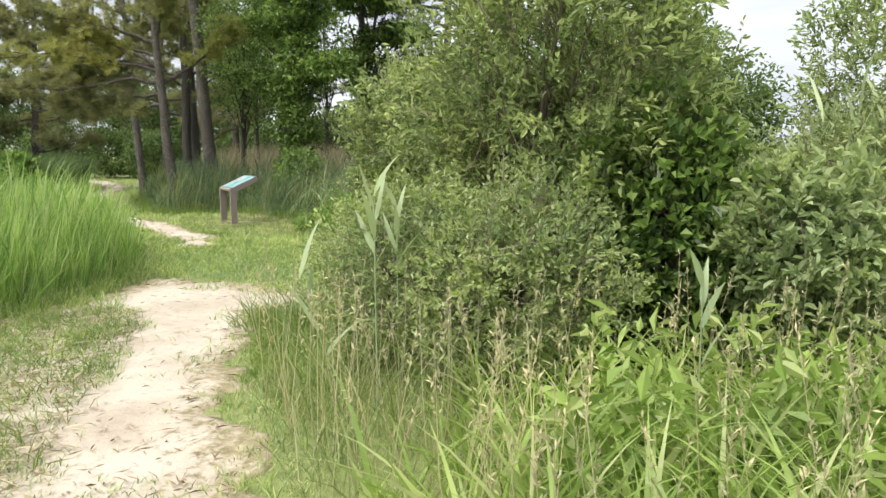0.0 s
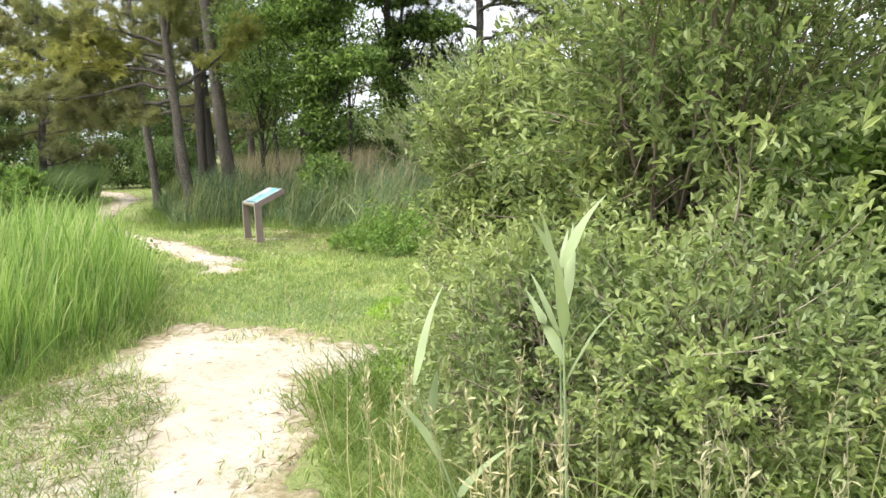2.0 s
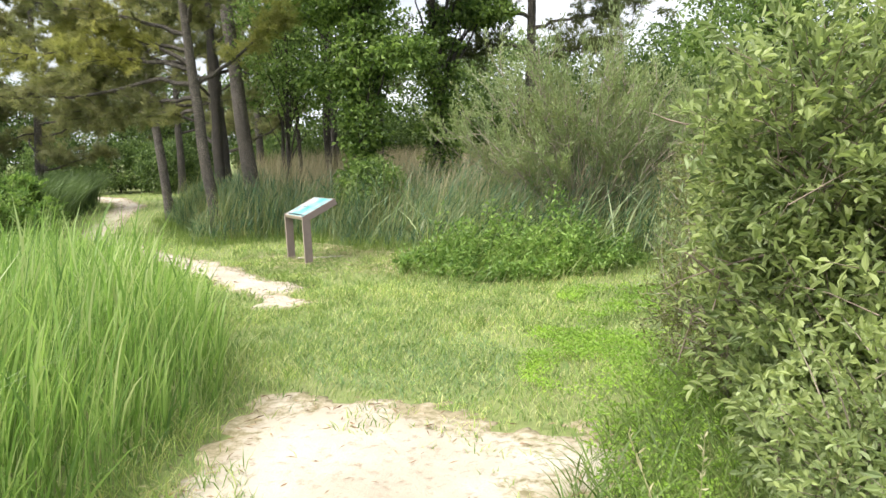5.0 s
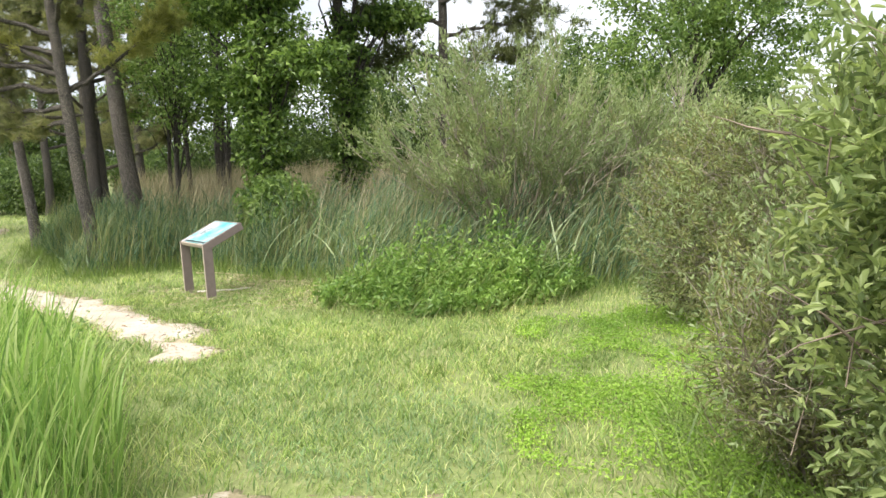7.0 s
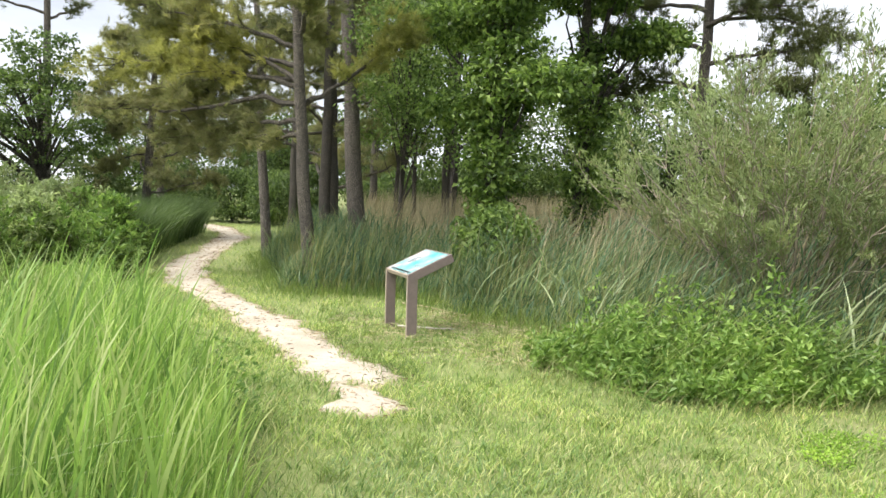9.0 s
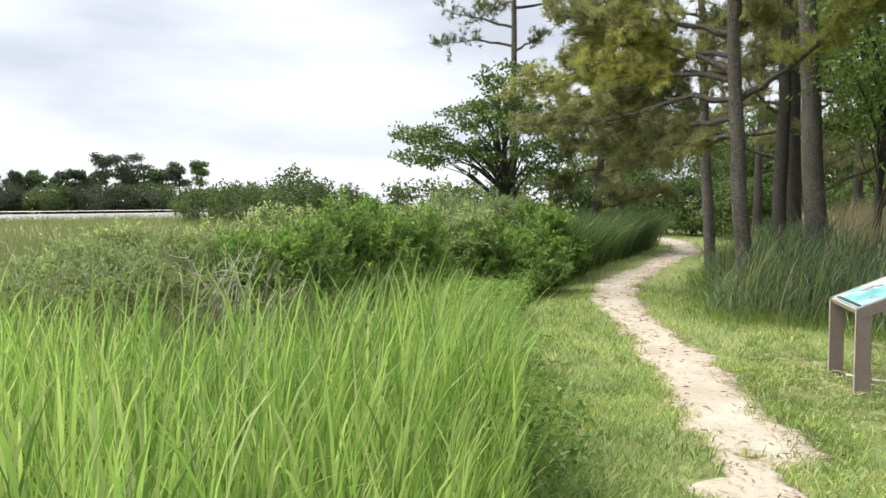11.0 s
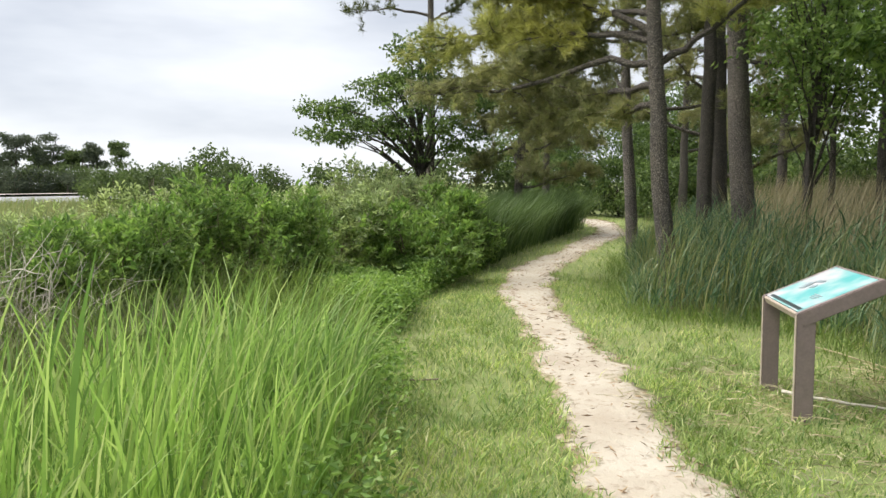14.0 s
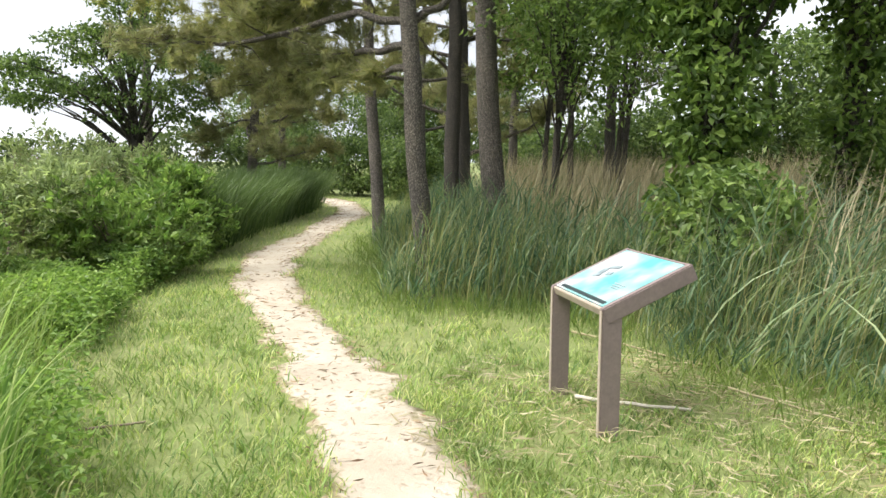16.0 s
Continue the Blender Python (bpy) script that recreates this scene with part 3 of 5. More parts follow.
TRAIL_R = [(-30, 34.2), (-24.0, 32.0), (-21.8, 30.4), (-17.6, 26.5), (-15.5, 23.3), (-13.6, 20.5), (-12.05, 18.6), (-10.8, 17.35), (-8.75, 15.72), (-7.5, 15.0), (-6.8, 14.55), (-6.6, 14.2), (-6.0, 14.0), (-5.6, 13.65), (-5.3, 13.4), (-4.8, 13.2), (-4.05, 12.7), (-4.35, 12.55), (-4.75, 12.45), (-4.4, 12.3), (-4.0, 12.1)]
TRAIL = TRAIL_L + TRAIL_R
TALL = [(-2.75, 6.75), (-2.95, 8.0), (-3.1, 9.0), (-3.75, 9.9), (-4.7, 10.7), (-5.45, 11.15), (-6.4, 11.85), (-7.3, 12.3), (-7.6, 12.0), (-7.0, 10.9), (-6.6, 9.9), (-7.0, 9.1), (-8.6, 8.4), (-10.4, 7.6), (-10.6, 5.5), (-8.0, 4.0), (-6.5, 3.3), (-4.4, 4.6)]
BANK_GREEN = [(0.75, 5.5), (1.0, 6.0), (0.5, 7.0), (-0.2, 7.8), (-0.75, 7.9), (-0.45, 7.1), (0.1, 6.2)]
BLUE = [(-4.0, 10.9), (-3.2, 11.6), (-2.0, 11.2), (-1.2, 10.2), (-1.5, 9.2), (-2.6, 9.4), (-3.4, 10.2)]
REEDS = [(-3.3, 14.5), (-4.3, 15.75), (-5.4, 16.0), (-6.4, 16.8), (-7.3, 16.9), (-8.0, 16.4), (-8.7, 16.55), (-9.6, 17.8), (-12.1, 20.3), (-13.6, 23), (-13, 26), (-8, 26), (-2, 22.5), (1.5, 18.5), (1.2, 15.0), (0.2, 14.4), (-1.0, 14.5)]
WEST = [(-2.7, 7.8), (-1.9, 7.6), (-1.35, 7.0), (-0.95, 6.2), (-0.45, 5.3), (0.2, 4.3), (-0.5, 3.2), (-3.0, 5.0)]
BANK = [(-13.6, 18.2), (-14.9, 20.0), (-16.6, 22.2), (-20.6, 27.6), (-24, 28.2), (-21, 22), (-17, 17.5), (-14.5, 17.2)]
BORDER = [(0.6, 5.5), (1.15, 4.8), (2.0, 4.15), (2.9, 3.7), (4.8, 3.6), (5.4, 6.0), (3.2, 6.4), (1.7, 6.2), (0.6, 6.9), (-0.15, 7.6), (-0.3, 7.0)]


def field_sheet(name, poly, step, lift, mat, label, wobble=0.16, rim=0.35):
    """A sheet cut to a ragged outline, with the depth inside the outline kept as an attribute."""
    p = np.asarray(poly, float)
    lo, hi = p.min(0) - 0.5, p.max(0) + 0.5
    gx, gy = np.arange(lo[0], hi[0], step), np.arange(lo[1], hi[1], step)
    X, Y = np.meshgrid(gx, gy, indexing="ij")
    S = poly_dist(X, Y, poly) + wobble * (vnoise(X, Y, 2.3) - 0.5) * 2 + wobble * 0.7 * (vnoise(X, Y, 7.0) - 0.5) * 2
    dx, dy = np.gradient(S, step)
    g2 = dx * dx + dy * dy + 1e-3
    out = np.where(S < 0, np.clip(S, -step * 1.3, 0), 0)
    VX, VY = X - out * dx / g2, Y - out * dy / g2
    c = np.maximum.reduce([S[:-1, :-1], S[1:, :-1], S[1:, 1:], S[:-1, 1:]]) > 0
    idx = np.arange(X.size).reshape(X.shape)
    f = np.stack([idx[:-1, :-1], idx[1:, :-1], idx[1:, 1:], idx[:-1, 1:]], -1)[c]
    used = np.unique(f)
    remap = np.full(X.size, -1)
    remap[used] = np.arange(len(used))
    foot = 0.018 * (vnoise(X, Y, 6.0) - 0.5) * np.clip(S / 0.2, 0, 1)
    Z = height(VX, VY) + lift + foot + 0.010 * np.clip(S / 0.1, 0, 1) - 0.03 * (S < 0)
    v = np.stack([VX, VY, Z], -1).reshape(-1, 3)[used]
    ob = mesh_np(name, v, remap[f], mat, None, True)
    a = ob.data.attributes.new("rim", "FLOAT", "POINT")
    a.data.foreach_set("value", np.clip(S / rim, 0, 1).reshape(-1)[used].astype(np.float32))
    return tagged(ob, label, "path", "", "structure")


def ground_sheet():
    fine = np.concatenate([np.linspace(-1500, -100, 15), np.linspace(-90, -30, 13), np.arange(-28, 8, 0.3), np.linspace(8.5, 40, 12), np.linspace(60, 1500, 12)])
    finy = np.concatenate([np.linspace(-1500, -60, 14), np.linspace(-50, -4, 12), np.arange(-3, 36, 0.3), np.linspace(37, 80, 12), np.linspace(100, 1500, 12)])
    X, Y = np.meshgrid(fine, finy, indexing="ij")
    Z = height(X, Y)
    idx = np.arange(X.size).reshape(X.shape)
    f = np.stack([idx[:-1, :-1], idx[1:, :-1], idx[1:, 1:], idx[:-1, 1:]], -1).reshape(-1, 4)
    ob = mesh_np("ground", np.stack([X, Y, Z], -1).reshape(-1, 3), f, M_SOIL, None, True)
    return tagged(ob, "level turf ground with thatch and bare soil", "ground", "", "structure")


ground_sheet()
field_sheet("path_1", SAND_A, 0.06, 0.006, M_SAND, "pale sandy clearing trodden bare, littered with dead stems", 0.18, 0.75)
field_sheet("path_2", TRAIL, 0.08, 0.006, M_SAND, "winding pale sand footpath with ragged grassy edges", 0.10, 0.32)


def lawn():
    rng = np.random.default_rng(11)
    parts = []
    for box, dens, hh, ww in (((-6.5, 4.5, 1.2, 15.5), 1350, 0.055, 0.0078), ((-12.0, 11, -1.0, 18.5), 700, 0.06, 0.011), ((-27, 13, -10, 34), 110, 0.09, 0.022), ((-4.5, 1.0, 4.0, 6.5), 700, 0.07, 0.007)):
        n = int((box[2] - box[0]) * (box[3] - box[1]) * dens)
        q = np.array([box[0], box[1]]) + rng.random((n, 2)) * np.array([box[2] - box[0], box[3] - box[1]])
        x, y = q[:, 0], q[:, 1]
        sand = np.maximum(poly_dist(x, y, SAND_A), poly_dist(x, y, TRAIL)) + 0.22 * (vnoise(x, y, 2.3) - 0.5) + 0.16 * (vnoise(x, y, 7.0) - 0.5)
        tall = poly_dist(x, y, TALL)
        patch = vnoise(x, y, 1.3) * 0.6 + vnoise(x, y, 4.1) * 0.4
        keep = (sand < 0.02) & (tall < 0.25) & (rng.random(n) < 0.45 + 0.9 * patch) & (poly_dist(x, y, REEDS) < 0.8)
        shade = poly_dist(x, y, [(-4.2, 12.9), (-3.0, 14.0), (-4.2, 15.8), (-6.4, 16.7), (-8.4, 16.3), (-7.0, 14.8)])
        keep &= (shade < 0) | (rng.random(n) < 0.30 + 0.5 * (vnoise(x, y, 2.6) > 0.5))
        # thin growth that creeps over the sand's west side
        creep = (sand >= 0.02) & (poly_dist(x, y, WEST) > -0.1) & (0.6 * vnoise(x, y, 2.1) + 0.4 * vnoise(x, y, 6.0) > 0.56) & (rng.random(n) < 0.8)
        creep |= (sand >= 0.02) & (sand < np.where(poly_dist(x, y, SAND_A) > -0.3, 0.7, 0.14)) & (0.5 * vnoise(x, y, 3.1) + 0.5 * vnoise(x, y, 8.0) > 0.47 + 0.32 * sand) & (rng.random(n) < 0.55)
        keep |= creep
        q, patch, tall = q[keep], patch[keep], tall[keep]
        edge = np.exp(-np.abs(tall) / 0.35)
        h = hh * (0.5 + 1.0 * rng.random(len(q))) * (0.6 + 1.0 * patch) * (1 + 2.2 * edge)
        w = ww * (0.7 + 0.6 * rng.random(len(q)))
        parts.append(blades(q, h, w, rng, (0.03, 0.02), 0.4, 2 if hh < 0.065 else 1, 0.5))
    v, f = join(parts)
    ob = mesh_np("lawn_grass", v, f, M_LAWN)
    tagged(ob, "short mown grass, yellow-green with straw tufts", "grass", "", "stuff")


def clumped(poly, density, rng, scale=1.6, cut=0.30):
    q = scatter(poly, density, rng)
    return q[vnoise(q[:, 0], q[:, 1], scale) + 0.35 * rng.random(len(q)) > cut]


def tall_grass():
    rng = np.random.default_rng(12)
    q = clumped(TALL, 135, rng, 2.1, 0.36)
    rim = poly_dist(q[:, 0], q[:, 1], TALL)
    h = 0.36 + 0.62 * rng.random(len(q)) ** 0.7 + 0.40 * (vnoise(q[:, 0], q[:, 1], 1.3) - 0.5)
    h *= np.clip(0.62 + rim / 0.7, 0.62, 1.08) * np.clip(1.0 + 0.11 * (q[:, 0] + 4.6), np.where(q[:, 1] < 9.2, 0.92, 0.66), 1.0)
    bits = [blades(q, h, 0.009 * np.ones(len(q)), rng, (0.05, 0.0), 0.10, 2, 0.12)]
    # leaves set along each stem, tilted downwind
    for u in (0.12, 0.30, 0.46, 0.62, 0.78):
        at = q + np.array([0.05, 0.0]) * (u * h)[:, None] + rng.normal(size=q.shape) * 0.012
        z0 = height(q[:, 0], q[:, 1]) + h * u * (0.85 + 0.2 * rng.random(len(q)))
        ln = (0.34 + 0.26 * rng.random(len(q))) * (0.75 + 0.35 * h)
        bits.append(blades(at, ln, 0.0155 * (0.4 + 1.0 * rng.random(len(q))), rng, (0.06, 0.02), 0.20, 3, 0.20, z0))
    qg = clumped(TALL, 110, rng, 2.4, 0.28)
    bits.append(blades(qg, 0.25 + 0.4 * rng.random(len(qg)), 0.016 * (0.5 + 0.9 * rng.random(len(qg))), rng, (0.05, 0.0), 0.4, 3, 0.4))
    v1 = join(bits)
    q4 = clumped([(-5.2, 10.85), (-6.5, 11.75), (-7.5, 12.2), (-8.2, 12.2), (-7.6, 11.3), (-6.2, 10.6)], 130, rng, 2.3, 0.52)
    v4, f4 = blades(q4, 0.80 + 0.5 * rng.random(len(q4)), 0.018 * (0.6 + 0.8 * rng.random(len(q4))), rng, (0.06, 0.06), 0.3, 5, 0.22)
    tagged(mesh_np('reed_clump', v4, f4, M_TALL), 'taller green reeds rising from the grass edge', 'reeds', '', 'stuff')
    under = [(-7.6, 12.5), (-7.0, 10.9), (-6.6, 9.9), (-7.1, 9.2), (-8.8, 8.4), (-10.6, 7.8), (-12.2, 8.4), (-11.8, 11.0), (-11.0, 13.4), (-9.0, 13.3)]
    qu = clumped(under, 270, rng, 1.9, 0.34)
    v5, f5 = blades(qu, (0.26 + 0.50 * rng.random(len(qu)) ** 1.2) * np.clip(1.0 - 0.28 * (qu[:, 0] + 9.0), 0.8, 1.6), 0.014 * (0.5 + 0.9 * rng.random(len(qu))), rng, (0.04, 0.02), 0.3, 3, 0.35)
    tagged(mesh_np("hedge_undergrowth", v5, f5, M_TUFT), "dull green rank growth under the marsh hedge", "weeds", "", "stuff")
    q2 = q[(rng.random(len(q)) < 0.10) & (rim > 0.6)]
    q3 = q[(rng.random(len(q)) < 0.07) & (rim > 0.8)]
    v3, f3 = blades(q3, 0.95 + 0.3 * rng.random(len(q3)), 0.013 * (0.6 + 0.8 * rng.random(len(q3))), rng, (0.16, 0.06), 0.75, 6, 0.25)
    tagged(mesh_np('arching_grass', v3, f3, M_REEDPALE), 'pale arching grass leaves above the green stand', 'tall grass', '', 'stuff')
    v2 = blades(q2, 0.95 + 0.25 * rng.random(len(q2)), 0.016 * np.ones(len(q2)), rng, (0.12, 0.06), 0.45, 4, 0.2)
    v, f = join([v1, v2])
    ob = mesh_np("tall_grass", v, f, M_TALL)
    tagged(ob, "dense bright green tall reed grass leaning with wind", "tall grass", "", "stuff")


def marsh():
    rng = np.random.default_rng(13)
    parts = []
    for lo, hi, n, hh, ww in ((6.4, 16, 31000, 0.70, 0.016), (16, 34, 30000, 0.75, 0.034), (34, 80, 26000, 0.75, 0.08)):
        a = radians(36) + rng.random(n) * radians(78)
        r = np.sqrt(lo * lo + rng.random(n) * (hi * hi - lo * lo))
        q = np.stack([-2.2 - r * np.sin(a), 9.3 + r * np.cos(a)], 1)
        x, y = q[:, 0], q[:, 1]
        ok = (np.maximum(poly_dist(x, y, TRAIL), -9) < -3.2) & (poly_dist(x, y, TALL) < 0) & ~((x > -18) & (y > 13.5)) & ~((y > 16) & (x > -24))
        q = q[ok]
        h = hh * (0.7 + 0.5 * rng.random(len(q))) * (0.75 + 0.5 * vnoise(q[:, 0], q[:, 1], 0.15))
        parts.append(blades(q, h, ww * (0.6 + 0.8 * rng.random(len(q))), rng, (0.12, 0.03), 0.3, 2 if hi < 17 else 1, 0.3))
    v, f = join(parts)
    ob = mesh_np("marsh_grass", v, f, M_MARSH)
    tagged(ob, "grey-green and straw marsh grass reaching the shore", "marsh grass", "", "stuff")


def reed_beds():
    rng = np.random.default_rng(14)
    q = clumped(REEDS, 250, rng, 1.9, 0.34)
    inn = poly_dist(q[:, 0], q[:, 1], REEDS)
    front = inn < 2.6
    qf, fi = q[front], inn[front]
    east = np.clip((qf[:, 0] + 6.0) / 3.0, 0, 1)
    h = (0.85 + 0.4 * rng.random(len(qf))) * (1 + 0.28 * east) * np.clip(0.28 + fi / 1.0 + 0.8 * (vnoise(qf[:, 0], qf[:, 1], 2.2) - 0.5), 0.22, 1.1)
    parts, stalks = [], []
    for s0, m in ((0.03, east < 0.35), (0.08, (east >= 0.35) & (east < 0.8)), (0.14, east >= 0.8)):
        bush = rng.random(len(qf)) < 0.45
        low = m & bush
        parts.append(blades(qf[low], h[low] * (0.35 + 0.5 * rng.random(low.sum())), 0.014 * (0.4 + 1.0 * rng.random(low.sum())), rng, (s0 * 0.6, 0.0), 0.35, 3, 0.35))
        up = m & ~bush
        a, ha = qf[up], h[up] * (0.45 + 0.42 * rng.random(up.sum()))
        stalks.append(blades(a, ha, 0.008 * np.ones(len(a)), rng, (s0 * 0.5, 0.0), 0.06, 2, 0.08))
        for u in (0.38, 0.6, 0.8, 0.95):
            at = a + np.array([s0 * 0.5, 0.0]) * (u * ha)[:, None] + rng.normal(size=a.shape) * 0.02
            ln = (0.22 + 0.26 * rng.random(len(a))) * (0.7 + 0.4 * ha)
            parts.append(blades(at, ln, 0.016 * (0.4 + 1.0 * rng.random(len(a))), rng, (s0 * 2.0, 0.0), 0.45, 3, 0.55, height(a[:, 0], a[:, 1]) + ha * u, 0.9))
    v, f = join(stalks)
    tagged(mesh_np("reed_stems", v, f, M_SEED), "thin upright stems of the reed bed", "reeds", "", "stuff")
    v, f = join(parts)
    tagged(mesh_np("reed_bed", v, f, M_REED), "blue-green reed bed bent by wind under pines", "reeds", "", "stuff")
    # paler blades, mostly eastward: light caught by bent leaves, given as leaf colour
    qp = qf[rng.random(len(qf)) < 0.015 + 0.17 * np.clip((qf[:, 0] + 6.0) / 3.0, 0, 1)]
    v, f = blades(qp, 0.95 + 0.5 * rng.random(len(qp)), 0.021 * (0.5 + 0.9 * rng.random(len(qp))), rng, (0.22, 0.03), 0.5, 5, 0.35)
    tagged(mesh_np("highlight_reeds", v, f, M_REEDPALE), "bent reed leaves coloured paler as highlights over the reed bed", "reeds", "", "stuff")
    eq = np.clip((q[:, 0] + 6.5) / 2.0, 0, 1)
    qb = q[(inn > 1.7 - 1.0 * eq) & (rng.random(len(q)) < 0.50 - 0.26 * eq)]
    e = np.clip((qb[:, 0] + 6.0) / 3.0, 0, 1)
    h = 1.3 + 0.6 * rng.random(len(qb)) - 0.1 * e
    v, f = blades(qb, h, 0.012 * (0.5 + 0.8 * rng.random(len(qb))), rng, (0.07, 0.02), 0.13, 3, 0.2)
    tagged(mesh_np("dry_reeds", v, f, M_DRY), "last year's dry tan reed stalks among the green", "reeds", "", "stuff")
    back = [(-13.6, 25.5), (-16.0, 31.0), (-10.0, 33.0), (0.0, 30.0), (2.5, 24.0), (1.5, 18.5), (-2, 22.5), (-8, 26)]
    qd = clumped(back, 75, rng, 0.8, 0.25)
    v, f = blades(qd, 1.2 + 0.7 * rng.random(len(qd)), 0.02 * (0.6 + 0.8 * rng.random(len(qd))), rng, (0.08, 0.02), 0.15, 2, 0.22)
    tagged(mesh_np("dry_reed_field", v, f, M_DRY), "field of dry tan reeds behind the trees", "reeds", "", "stuff")
    n = 60000
    qe = np.array([-13.0, 13.5]) + rng.random((n, 2)) * np.array([14.0, 8.0])
    de = poly_dist(qe[:, 0], qe[:, 1], REEDS)
    qe = qe[(de > -0.55 + 0.4 * rng.random(n)) & (de < 0.25) & (rng.random(n) < 0.25 + vnoise(qe[:, 0], qe[:, 1], 2.0)) & (poly_dist(qe[:, 0], qe[:, 1], TRAIL) < -0.15)]
    v, f = blades(qe, 0.10 + 0.36 * rng.random(len(qe)) ** 1.4, 0.008 * (0.5 + 0.9 * rng.random(len(qe))), rng, (0.03, -0.04), 0.5, 3, 0.5)
    tagged(mesh_np("verge_grass", v, f, M_TUFT), "uncut green grass fringing the reed bed", "grass", "", "stuff")
    qs = scatter(REEDS, 90, rng)
    qs = qs[poly_dist(qs[:, 0], qs[:, 1], REEDS) < 1.4]
    v, f = blades(qs, 0.7 + 0.7 * rng.random(len(qs)), 0.008 * (0.6 + 0.8 * rng.random(len(qs))), rng, (0.08, 0.0), 0.15, 3, 0.12)
    tagged(mesh_np("reed_stalks", v, f, M_SEED), "thin upright straw-green reed stalks at the bed's front", "reeds", "", "stuff")
    q = clumped(BANK, 230, rng, 1.1, 0.2)
    h = 1.15 + 0.5 * rng.random(len(q))
    v, f = blades(q, h, 0.024 * (0.6 + 0.8 * rng.random(len(q))), rng, (0.14, 0.04), 0.35, 3, 0.25)
    tagged(mesh_np("reed_bank", v, f, M_REEDD), "dark green reeds overhanging the footpath bend", "reeds", "", "stuff")


def border_grass():
    rng = np.random.default_rng(15)
    q = clumped(BORDER, 620, rng, 2.4, 0.25)
    west = np.clip((2.1 - q[:, 0]) / 0.7, 0, 1)
    isw = rng.random(len(q)) < west
    rim = np.clip(0.3 + poly_dist(q[:, 0], q[:, 1], BORDER) / 0.5, 0.3, 1)
    thin = isw & (rng.random(len(q)) < 0.65) & (poly_dist(q[:, 0], q[:, 1], BANK_GREEN) < 0.1)
    a, b = q[thin], q[~isw]
    ra = rim[thin]
    v, f = blades(a, (0.35 + 0.45 * rng.random(len(a))) * ra, 0.006 * (0.6 + 0.8 * rng.random(len(a))), rng, (0.02, 0.02), 0.45, 4, 0.45)
    tagged(mesh_np("seeding_grass", v, f, M_SEED), "straw-tipped seeding grass along the sand", "grass", "", "stuff")
    b = b[rng.random(len(b)) < 0.5]
    v, f = blades(b, 0.30 + 0.42 * rng.random(len(b)), 0.025 * (0.4 + 1.0 * rng.random(len(b))), rng, (-0.04, -0.03), 0.5, 5, 0.45)
    tagged(mesh_np("broad_grass", v, f, M_BORDER), "bright broad-bladed grass beside the shrubs", "grass", "", "stuff")
    foot = [(-0.75, 7.2), (-0.2, 7.0), (0.3, 8.0), (0.3, 9.8), (-0.3, 10.6), (-0.5, 9.4), (-0.7, 8.4)]
    qf = clumped(foot, 620, rng, 2.6, 0.36)
    v, f = blades(qf, 0.12 + 0.30 * rng.random(len(qf)) ** 1.3, 0.009 * (0.5 + 1.0 * rng.random(len(qf))), rng, (-0.05, 0.0), 0.6, 4, 0.5)
    tagged(mesh_np("foot_grass", v, f, M_TUFT), "lush uncut green grass at the foot of the shrubs", "grass", "", "stuff")
    qk = clumped(BANK_GREEN, 1500, rng, 3.2, 0.30)
    rk = np.clip(0.35 + poly_dist(qk[:, 0], qk[:, 1], BANK_GREEN) / 0.35, 0.35, 1)
    v, f = blades(qk, (0.08 + 0.20 * rng.random(len(qk))) * rk, 0.006 * (0.5 + 1.0 * rng.random(len(qk))), rng, (-0.04, 0.0), 0.6, 3, 0.55)
    tagged(mesh_np("bank_grass", v, f, M_TUFT), "soft dark green grass bank beside the sand", "grass", "", "stuff")
    qk = clumped(BLUE, 1100, rng, 2.0, 0.50)
    v, f = blades(qk, 0.03 + 0.05 * rng.random(len(qk)), 0.0075 * (0.6 + 0.8 * rng.random(len(qk))), rng, (0.05, 0.02), 0.7, 2, 0.9)
    tagged(mesh_np("blue_turf", v, f, M_BLUE), "fine blue-green patch of turf in the lawn", "grass", "", "stuff")
    qk = clumped(WEST, 1300, rng, 3.4, 0.70)
    v, f = blades(qk, 0.05 + 0.13 * rng.random(len(qk)), 0.0065 * (0.5 + 1.0 * rng.random(len(qk))), rng, (-0.03, 0.0), 0.6, 3, 0.6)
    tagged(mesh_np("worn_tussocks", v, f, M_TUFT), "dull green tussocks on worn sandy ground", "grass", "", "stuff")
    # feathery seed heads on thin stalks
    s = np.concatenate([a[rng.random(len(a)) < 0.10], b[rng.random(len(b)) < 0.10]])
    z0 = height(s[:, 0], s[:, 1])
    hh = 0.6 + 0.3 * rng.random(len(s))
    ln = rng.normal(size=(len(s), 2)) * 0.12
    parts = []
    for i in range(len(s)):
        top = np.array([s[i, 0] + ln[i, 0], s[i, 1] + ln[i, 1], z0[i] + hh[i]])
        foot = np.array([s[i, 0], s[i, 1], z0[i]])
        parts.append(tube(np.stack([foot, foot * 0.5 + top * 0.5 + rng.normal(size=3) * 0.02, top]), [0.0022, 0.0018, 0.001], 3))
        k = 16
        P = top + (foot - top) * (rng.random(k) * 0.28)[:, None]
        d = unit(rng.normal(size=(k, 3)) * 0.6 + np.array([0, 0, 1]))
        parts.append(leaf_quads(P, d, 0.035, 0.008, rng))
    v, f = join(parts)
    tagged(mesh_np("grass_seed_heads", v, f, M_HEADS), "pale feathery seed heads on thin stalks", "grass", "", "stuff")


lawn()
tall_grass()
marsh()
reed_beds()
border_grass()


